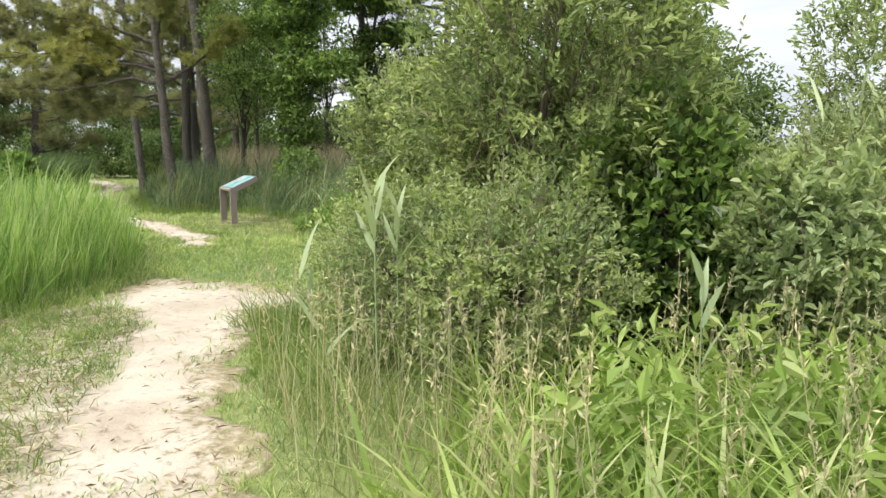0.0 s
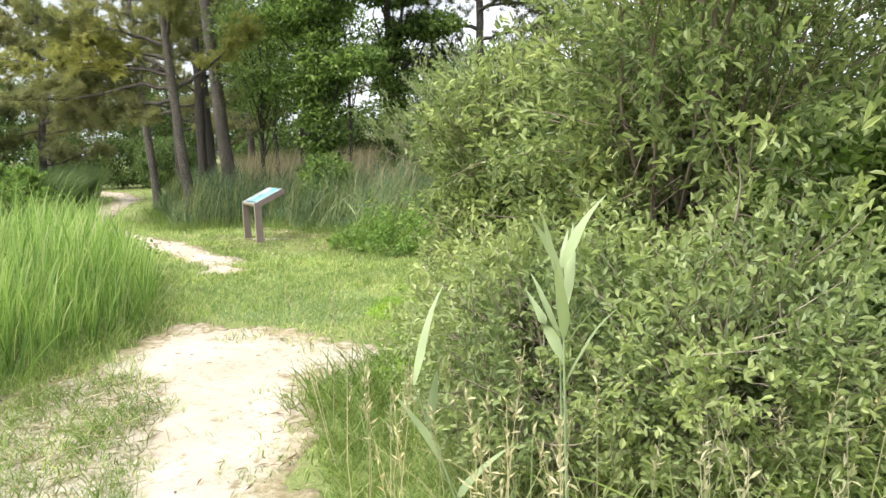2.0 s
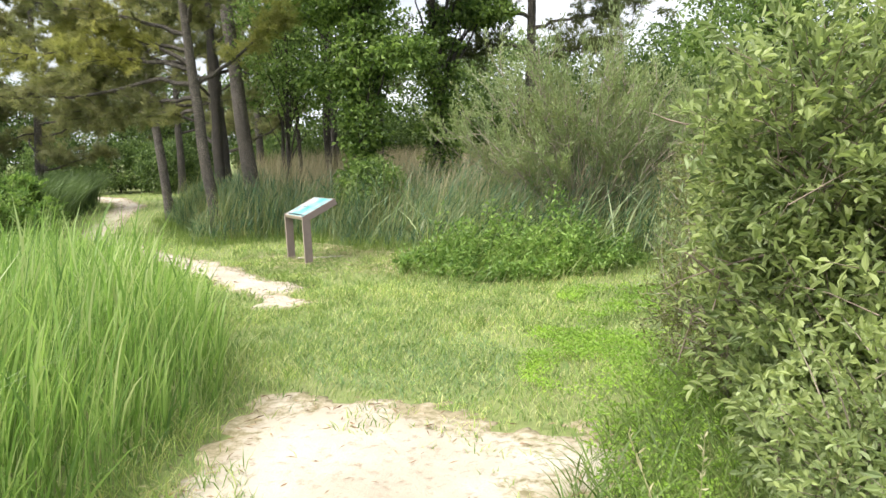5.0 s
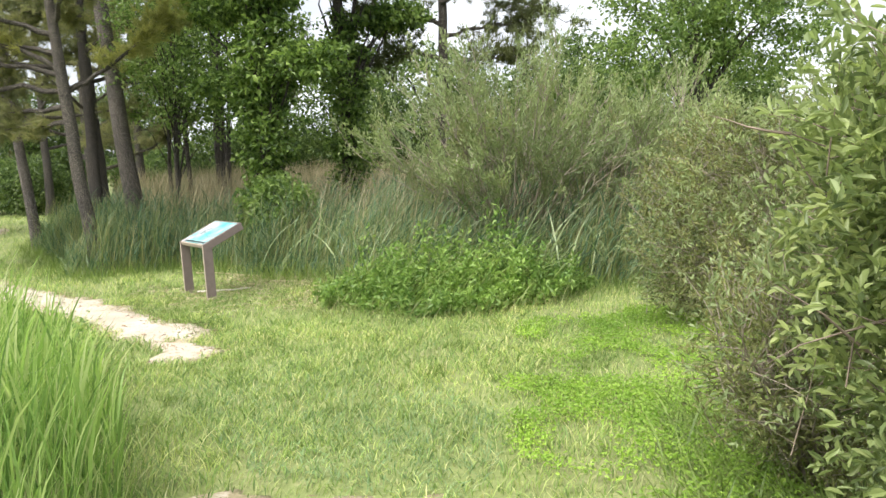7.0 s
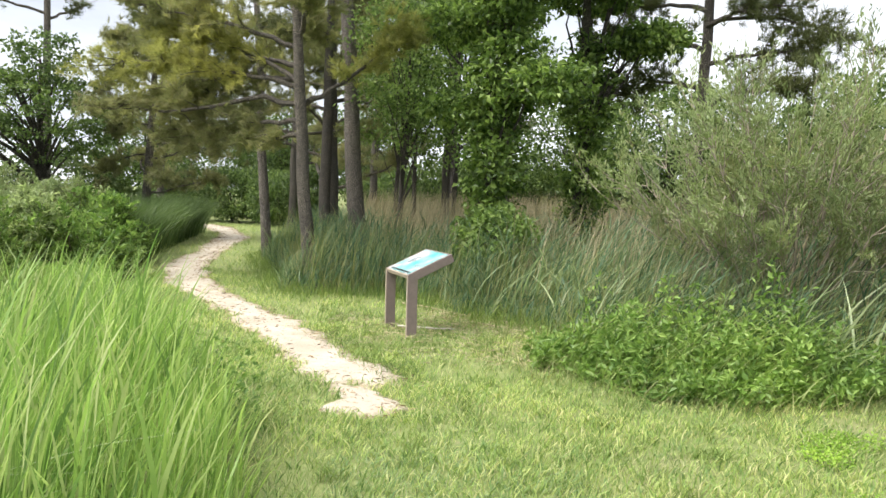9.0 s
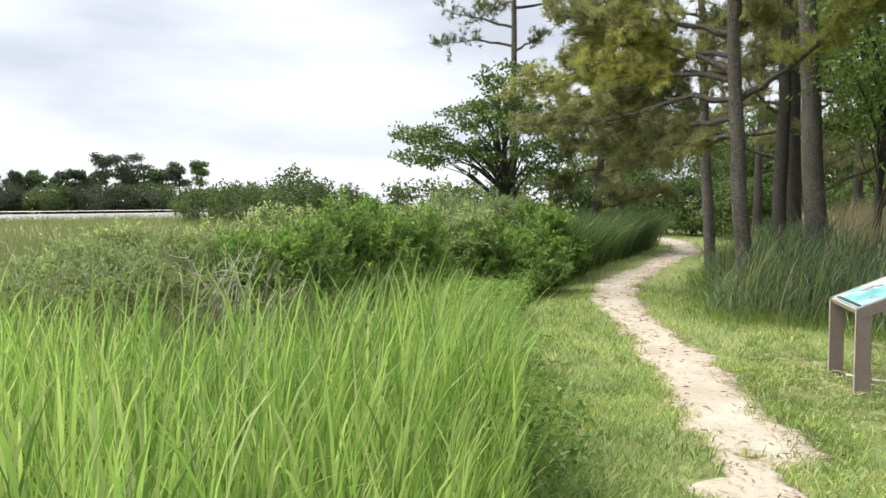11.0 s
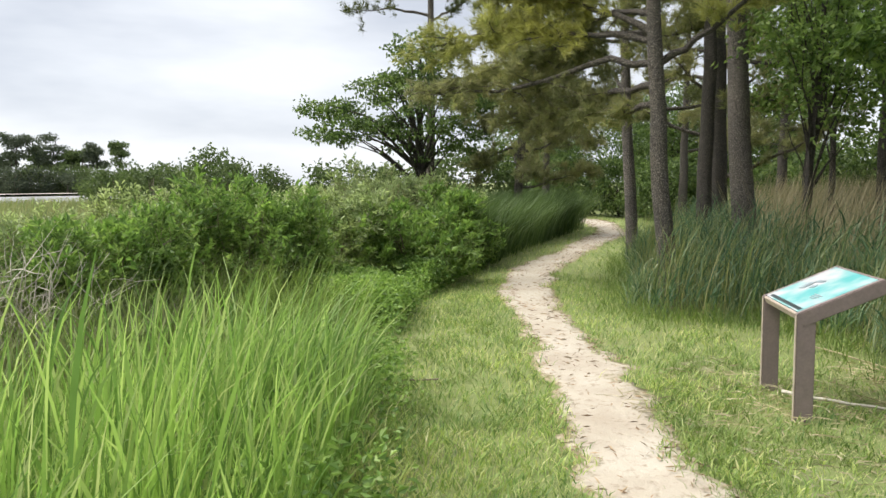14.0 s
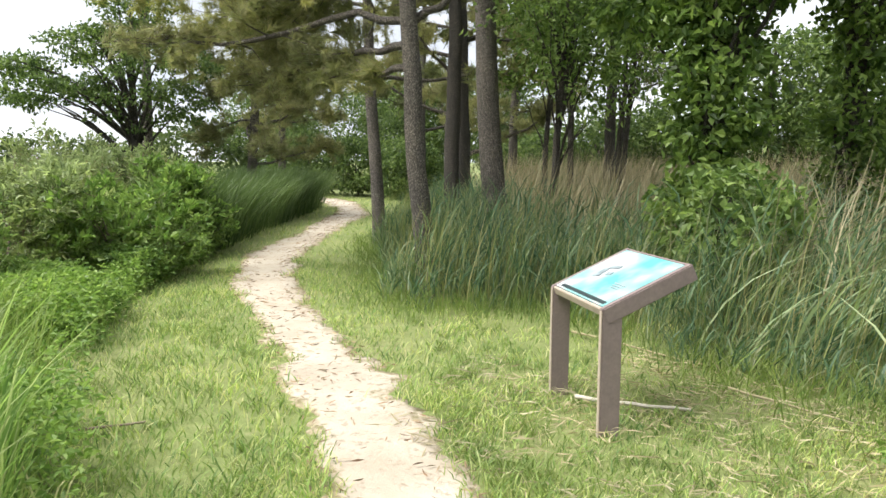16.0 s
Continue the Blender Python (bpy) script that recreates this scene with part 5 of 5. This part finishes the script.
# ---------------------------------------------------------------- pines and woods
R3 = np.random.default_rng(41)
pine("pine_tree", "slender loblolly pine with a low crooked limb and olive needles", (-8.58, 17.25), (-0.5, -0.3, 8.2), 0.118, 11, R3, M_NEEDLE, M_PINEBARK, 36, 0.16, 0.58, 2.3,
     [([(-0.22, -0.1, 3.0), (-1.0, -0.35, 3.12), (-2.35, -0.75, 2.83), (-2.95, -1.2, 2.97), (-3.7, -1.7, 2.9)], 9, 0.7, 0.1, M_BRN),
      ([(-0.2, -0.1, 2.75), (-1.0, -0.15, 2.72), (-2.0, 0.3, 2.75), (-3.2, 0.5, 2.6)], 26, 0.75, -0.3, M_BRN),
      ([(-0.2, -0.1, 2.5), (-0.7, -0.2, 2.48), (-1.3, -0.4, 2.55)], 5, 0.35, 0.2, M_NEEDLE),
      # limbs whose needles carry the lit tone, painted brighter than the rest
      ([(-0.2, -0.08, 3.0), (0.35, 0.15, 3.3), (0.95, 0.45, 3.85), (1.3, 0.6, 4.15)], 16, 0.5, 0.5, M_NEEDLE_LIT),
      ([(-0.2, -0.1, 3.35), (-0.9, -0.25, 3.75), (-1.8, -0.4, 4.1), (-2.7, -0.4, 4.35)], 34, 0.6, 0.5, M_NEEDLE_LIT),
      ([(-0.2, -0.1, 3.3), (-1.2, -0.3, 3.5), (-2.4, -0.9, 3.7), (-3.2, -1.2, 3.6)], 22, 0.7, 0.2, M_NEEDLE_LIT),
      ([(-0.2, -0.1, 3.6), (-1.2, 0.3, 3.9), (-2.6, 0.7, 3.7), (-3.6, 0.9, 3.1)], 30, 0.8, -0.3, M_BRN),
      ([(-0.25, -0.1, 3.4), (-1.5, 0.2, 3.6), (-2.9, 0.2, 3.5), (-4.2, 0.1, 3.2)], 30, 0.9, -0.1, M_NEEDLE),
      ([(-0.25, -0.1, 3.9), (-1.4, -0.6, 4.3), (-2.8, -1.0, 4.6)], 22, 0.7, 0.3, M_NEEDLE),
      ([(-0.25, -0.1, 4.1), (0.4, -0.7, 4.5), (1.0, -1.3, 4.6)], 18, 0.6, 0.3, M_NEEDLE)], "", 17, 0.0085)
pine("bank_pine", "pine at the path bend hung with browning needles", (-19.2, 23.5), (0.3, 0.2, 8.2), 0.14, 26, R3, M_BRN, M_PINEBARK, 24, 0.2, 0.17, 2.3, (), "woodland pines", 10, 0.013, -0.5, "tree", 16)
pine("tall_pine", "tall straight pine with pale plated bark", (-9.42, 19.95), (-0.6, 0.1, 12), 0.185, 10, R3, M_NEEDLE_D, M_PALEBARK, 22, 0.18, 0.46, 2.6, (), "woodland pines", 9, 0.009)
pine("young_pine", "thin grey pine trunk leaning at the path", (-12.3, 20.75), (-0.6, 0, 9), 0.12, 18, R3, M_NEEDLE, M_PALEBARK, 22, 0.2, 0.30, 2.8, (), "woodland pines", 9, 0.009)
pine("dark_pine", "dark pine trunk standing in dry reeds", (-10.93, 21.0), (0.1, 0.1, 10), 0.14, 9, R3, M_NEEDLE_D, M_DARKBARK, 22, 0.18, 0.40, 2.2, (), "woodland pines", 8, 0.010)
pine("dark_pine", "dark pine trunk standing in dry reeds", (-12.2, 23.2), (0.0, 0.1, 11), 0.2, 11, R3, M_NEEDLE, M_DARKBARK, 22, 0.2, 0.34, 2.8, (), "woodland pines", 8, 0.011)
pine("dark_pine", "thin dark pine beyond the reed bed", (-9.66, 24.6), (0.2, 0.0, 9), 0.12, 8, R3, M_NEEDLE_D, M_DARKBARK, 20, 0.2, 0.42, 2.2, (), "woodland pines", 8, 0.011)
pine("backing_pine", "pine with an open layered crown behind the bush", (-3.1, 21.2), (0.1, 0.2, 9.5), 0.13, 14, R3, M_NEEDLE_D, M_PINEBARK, 22, 0.2, 0.50, 2.3,
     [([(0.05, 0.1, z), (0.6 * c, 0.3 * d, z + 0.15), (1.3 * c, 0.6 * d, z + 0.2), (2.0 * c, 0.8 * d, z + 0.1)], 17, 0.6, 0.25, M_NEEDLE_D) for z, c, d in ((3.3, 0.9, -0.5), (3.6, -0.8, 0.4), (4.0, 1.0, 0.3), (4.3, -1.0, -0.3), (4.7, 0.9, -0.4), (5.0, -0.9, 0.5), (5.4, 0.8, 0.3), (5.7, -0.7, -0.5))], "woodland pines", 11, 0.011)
pine("marsh_pine", "tall thin pine with a sparse flat crown", (-22.2, 22.4), (0.2, 0.1, 12), 0.15, 9, R3, M_NEEDLE_D, M_PALEBARK, 20, 0.22, 0.62, 2.6, [([(0.1, 0.05, 6.7), (-0.8, -0.9, 7.0), (-1.6, -1.8, 6.9)], 9, 0.5, 0.4, M_NEEDLE_D), ([(0.1, 0.05, 7.3), (-0.7, -1.0, 7.7), (-1.5, -1.7, 8.0)], 9, 0.5, 0.4, M_NEEDLE_D), ([(0.1, 0.05, 6.5), (0.5, 0.7, 6.9), (1.0, 1.2, 7.3)], 7, 0.4, 0.4, M_NEEDLE_D)], "woodland pines", 7, 0.012, 0.1)
pine("pathside_pine", "brownish pine branches hanging over the reeds", (-14.4, 26.3), (0.0, 0.0, 9), 0.17, 28, R3, M_BRN, M_PINEBARK, 24, 0.22, 0.16, 3.4, (), "woodland pines", 11, 0.012)
for x, y, h in ((-20.5, 32.5, 9), (-16.0, 31.5, 10), (-12.5, 31, 10), (-27, 31.5, 10)):
    pine("woodland_pine", "dark pine in the wood beyond the path", (x, y), (0.2, 0.1, h), 0.17, 11, R3, M_NEEDLE_D, M_DARKBARK, 16, 0.26, 0.28, 2.6, (), "woodland pines", 7, 0.018)
broadleaf("thin_tree", "slim dark-stemmed tree with scattered green leaves", (-8.59, 20.03), 5.5, 0.07, [(0, 0, 4.2, 0.9, 0.9, 1.4), (0.5, 0.3, 3.0, 0.8, 0.7, 0.9)], 230, (0.10, 0.055), M_FRESH, R3, 22)
for x, y, h in ((-10.05, 22.6, 6.6), (-9.4, 22.3, 7.0), (-8.3, 21.6, 6.4), (-8.85, 23.2, 6.8), (-7.2, 22.6, 7.2)):
    broadleaf("slim_tree", "slim dark trunk with sparse green leaves high up", (x, y), h, 0.062, [(0, 0, h * 0.62, 1.0, 0.9, 0.9), (0.4, 0.2, h * 0.85, 1.2, 1.0, 0.8), (-0.5, 0.0, h * 0.45, 0.7, 0.6, 0.35)], 130, (0.11, 0.065), M_IVY, R3, 18, None, (0.15, 0.1), "slim woodland trees", 4, 0.2)
broadleaf("ivy_tree", "tree trunk wrapped in thick green climbing vine", (-5.8, 18.2), 7.5, 0.15, [(0, 0, 0.9, 0.5, 0.5, 0.7), (0, 0, 2.1, 0.45, 0.45, 0.9), (0.1, 0, 3.5, 0.5, 0.5, 0.9), (0.1, 0.1, 4.9, 0.7, 0.7, 0.8), (-0.9, 0.3, 4.4, 0.8, 0.6, 0.3), (0.9, -0.2, 3.3, 0.7, 0.5, 0.3), (0.6, 0.1, 6.2, 1.1, 1.0, 0.5), (-0.7, -0.1, 3.0, 0.5, 0.4, 0.25)], 820, (0.11, 0.07), M_IVY, R3, 26, None, (0, 0), "vine-clad trees", 12, 0.15)
broadleaf("ivy_tree", "tree trunk wrapped in thick green climbing vine", (-4.8, 19.95), 7.5, 0.16, [(0, 0, 1.6, 0.33, 0.33, 1.0), (0, 0, 3.4, 0.4, 0.4, 1.0), (0, 0, 5.4, 1.0, 0.9, 0.6), (0.9, 0.2, 4.3, 0.8, 0.5, 0.25), (-0.8, 0.2, 3.6, 0.6, 0.5, 0.25)], 480, (0.11, 0.07), M_IVY, R3, 26, None, (0, 0), "vine-clad trees", 12, 0.15)
broadleaf("vine_seedling", "light green sapling draped over the reeds", (-5.3, 17.3), 1.5, 0.02, [(0, 0, 1.0, 0.5, 0.4, 0.45)], 60, (0.10, 0.06), M_FRESH, R3, 22, None, (0, 0), "", 6, 0.14)
broadleaf("bright_tree", "bright green leafy tree rising behind the bushes", (1.5, 18.3), 5.2, 0.11, [(0, 0, 4.2, 1.5, 1.4, 1.0), (-0.6, 0, 3.2, 1.0, 1.0, 0.7), (0.9, 0.2, 3.4, 1.1, 1.0, 0.8)], 420, (0.09, 0.055), M_FRESH, R3, 30, None, (0, 0), "", 10, 0.2)
broadleaf("spreading_tree", "spreading dark-limbed tree with layered green leaves", (-20.4, 21.0), 5.6, 0.17, [(0.2, 0.2, 3.4, 1.7, 1.7, 1.2), (-1.4, -1.5, 3.1, 1.3, 1.3, 0.45), (-1.8, -1.9, 3.7, 0.9, 0.9, 0.25), (0.1, 0.0, 5.0, 0.9, 0.9, 0.8), (-0.7, -0.8, 4.3, 1.0, 1.0, 0.4)], 310, (0.12, 0.075), M_DEEP, R3, 34, None, (0, 0), "", 24, 0.2)
for x, y, h, s in ((-25.2, 34.2, 2.6, 1.5), (-21.7, 33.3, 2.4, 1.3), (-23, 36.5, 3.2, 1.7), (-28, 34, 3.4, 1.8)):
    broadleaf("path_end_bush", "dark rounded bush where the path turns", (x, y), h * 0.7, 0.06, [(0, 0, h * 0.5, s, s, h * 0.5)], 240, (0.16, 0.09), M_DEEP, R3, 24, None, (0, 0), "bushes at the path's end", 8, 0.26)
for x, y, h in ((-21, 38, 6), (-29, 39.5, 7), (-5, 31, 5.6), (3.5, 29, 5), (-34, 37, 6.5), (-0.5, 25, 3.8), (-8.5, 33, 5.5), (0, 31, 5.5), (-24.5, 37, 6), (-17.5, 36, 2.6), (-14.5, 35, 3.2), (-11.8, 35.5, 3.6), (-6.5, 33, 2.4), (-2.5, 33, 2.6)):
    broadleaf("woodland_tree", "leafy green tree in the wood edge", (x, y), h, 0.15, [(0, 0, h * 0.6, 2.4, 2.2, h * 0.36), (1.0, 0.4, h * 0.4, 1.8, 1.6, h * 0.3)], 300, (0.175, 0.10), M_DEEP, R3, 32, None, (0, 0), "woodland trees", 12, 0.42)

# ---------------------------------------------------------------- hedge towards the marsh
R4 = np.random.default_rng(51)


def hedge_lobes(r, h, rng):
    """A few uneven heads round a low body."""
    lobes = [(0, 0, h * 0.42, r, r, h * 0.42)]
    for i in range(9):
        a = i * 2.4 + rng.random()
        d = r * (0.3 + 0.6 * rng.random())
        z = h * (0.45 + 0.45 * rng.random())
        lobes.append((d * math.cos(a), d * math.sin(a), z, r * 0.3, r * 0.3, h * (0.2 + 0.14 * rng.random())))
    return lobes


for x, y, r, h, mat in ((-12.55, 15.9, 1.0, 1.3, "f"), (-14.1, 17.6, 1.1, 1.45, "f"), (-13.3, 14.9, 1.2, 1.6, "w"), (-15.2, 17.0, 1.3, 1.75, "g"), (-12.0, 13.0, 1.2, 1.7, "f"), (-11.3, 11.2, 1.1, 1.85, "f"), (-13.2, 11.8, 1.3, 1.75, "w"),
                        (-10.8, 9.5, 0.95, 1.4, "g"), (-12.8, 9.4, 1.2, 1.3, "w"), (-15.2, 13.8, 1.4, 1.8, "w"), (-17.3, 16.6, 1.5, 2.0, "g"), (-18.6, 18.9, 1.5, 2.2, "g"), (-16.8, 19.0, 1.2, 1.8, "w"), (-20.2, 19.2, 1.5, 1.9, "w"), (-11.0, 8.3, 0.7, 1.05, "g")):
    m = {"f": M_FRESH, "w": M_WAX, "g": M_GREY}[mat]
    far = math.hypot(x + 2.2, y - 9.3)
    lab = {"f": "fresh green leafy shrub in the marsh hedge", "w": "dull green waxy shrub in the marsh hedge", "g": "grey-green brushy shrub in the marsh hedge"}[mat]
    shrub("hedge_shrub", lab, (x, y), hedge_lobes(r, h * (0.66 + 0.26 * R4.random()), R4), int((820 if far < 12 else 470) * r * r), tuple((1.0 if far < 12 else 1.35) * c for c in ((0.085, 0.036) if mat == "f" else (0.075, 0.026))), m, R4, 15, 12, 0.22, None, 0.014, "marsh hedge", 0.08, 0.6, 0.55, 1.0, {"f": M_HERB, "w": M_PALE, "g": M_GREYTIP}[mat], 0.46)


def dead_brush(at, rng, count=64):
    base = np.array([at[0], at[1], float(height(*at))])
    ob = thing("dead_brush", base, "tangle of bare grey dead branches in the hedge", "shrub")
    wood = []
    for _ in range(count):
        a = rng.random() * 2 * np.pi
        q = wander((rng.normal() * 0.2, rng.normal() * 0.2, 0), (np.cos(a), np.sin(a), 1.5), 0.9 + 0.5 * rng.random(), 6, rng, 0.2, (0, 0, -0.5))
        wood.append(tube(q, 0.010 * (1.1 - np.linspace(0, 1, 7)), 4))
        for _ in range(3):
            s = wander(q[rng.integers(2, 6)], rng.normal(size=3) + np.array([0, 0, 0.5]), 0.3 + 0.3 * rng.random(), 3, rng, 0.2)
            wood.append(tube(s, 0.005 * (1.1 - np.linspace(0, 1, 4)), 3))
    v, f = join(wood)
    v[:, 2] = np.maximum(v[:, 2], -0.02)
    tagged(mesh_np("branchwork", v, f, M_DEADTWIG, ob, True), kind="stuff")


dead_brush((-10.1, 10.3), R4)
dead_brush((-10.7, 8.7), R4, 22)

# ---------------------------------------------------------------- far shore
R5 = np.random.default_rng(61)


def strip(name, poly, z, mat, label, cat):
    bm = bmesh.new()
    vs = [bm.verts.new((x, y, z)) for x, y in poly]
    bm.faces.new(vs)
    me = bpy.data.meshes.new(name)
    bm.to_mesh(me)
    bm.free()
    me.materials.append(mat)
    return tagged(new(name, me), label, cat, "", "structure")


strip("water", [(-82, -160), (-82, 30), (-135, 40), (-135, -160)], 0.12, M_WATER, "pale calm tidal water beyond the marsh", "water")
strip("shore", [(-135.2, -170), (-135.2, 45), (-150, 50), (-150, -170)], 0.5, M_SHORE, "pale sandy far shore", "shore")


def far_pine(x, y, h, rng, mat, label, name="far_pine", wide=1.0):
    ob = thing(name, (x, y, 0), label, "tree", "far tree line")
    v, f = tube(wander((0, 0, -0.1), (0, 0, 1), h * 0.9, 8, rng, 0.04), np.linspace(0.28, 0.08, 9), 6)
    mesh_np("trunk", v, f, M_DARKBARK, ob, True)
    cl = []
    for _ in range(13):
        a, z = rng.random() * 2 * np.pi, h * (0.48 + 0.48 * rng.random() ** 0.8)
        rr = wide * h * 0.26 * rng.random() ** 0.5 * (1.2 - 0.7 * (z / h - 0.48) / 0.48)
        cl.append((np.cos(a) * rr, np.sin(a) * rr, z))
    cl = np.array(cl)
    n = 190
    P = np.repeat(cl, n, 0) + ball(len(cl) * n, rng) * np.array([0.14, 0.14, 0.075]) * h * wide
    v, f = leaf_quads(P, unit(rng.normal(size=P.shape)), 0.42, 0.30, rng)
    tagged(mesh_np("crown", v, f, mat, ob), kind="stuff")


def far_bush(x, y, h, r, rng, mat, label):
    ob = thing("far_bush", (x, y, 0), label, "shrub", "far thicket")
    u = unit(rng.normal(size=(36, 3)))
    c = u * np.array([r, r, h * 0.5]) * (0.6 + 0.4 * rng.random((36, 1))) + np.array([0, 0, h * 0.45])
    P = np.repeat(c, 62, 0) + ball(36 * 62, rng) * 0.24 * h
    P[:, 2] = np.maximum(P[:, 2], 0.05)
    v, f = leaf_quads(P, unit(rng.normal(size=P.shape)), 0.065 * h + 0.05, 0.042 * h + 0.03, rng)
    tagged(mesh_np("foliage", v, f, mat, ob), kind="stuff")
    wood = [tube(wander((0, 0, -0.05), (rng.normal() * 0.4, rng.normal() * 0.4, 1), h * 0.8, 4, rng, 0.15), np.linspace(0.06, 0.02, 5), 4) for _ in range(5)]
    v, f = join(wood)
    tagged(mesh_np("stemwork", v, f, M_TWIG, ob, True), kind="stuff")


for i in range(25):
    b = radians(79.5 + 25 * (i + 0.9 * R5.random()) / 25)
    d = 152 + 10 * R5.random()
    far_pine(-2.2 - d * math.sin(b), 9.3 + d * math.cos(b), 7.2 + 4.4 * R5.random(), R5, M_FAR if R5.random() < 0.6 else M_FARG, "dark flat-topped pine on the far shore")
for i in range(44):
    b = radians(74 + 32 * (i + R5.random()) / 44)
    d = 147 + 6 * R5.random()
    far_bush(-2.2 - d * math.sin(b), 9.3 + d * math.cos(b), 3.6 + 2.4 * R5.random(), 3.2, R5, M_FARG if R5.random() < 0.6 else M_FAR, "dull green thicket along the far shore")
for b, d, h, r in ((73.4, 52, 3.9, 1.6), (72.0, 46, 3.0, 2.4), (69.8, 48, 2.7, 2.4), (77, 55, 3.0, 2.8), (80, 58, 2.8, 2.5), (63, 44, 3.2, 2.6), (59, 42, 3.0, 2.6), (54, 44, 3.6, 3), (49, 46, 4, 3)):
    far_bush(-2.2 - d * math.sin(radians(b)), 9.3 + d * math.cos(radians(b)), h, r, R5, M_FARG, "rounded green marsh thicket in the middle distance")
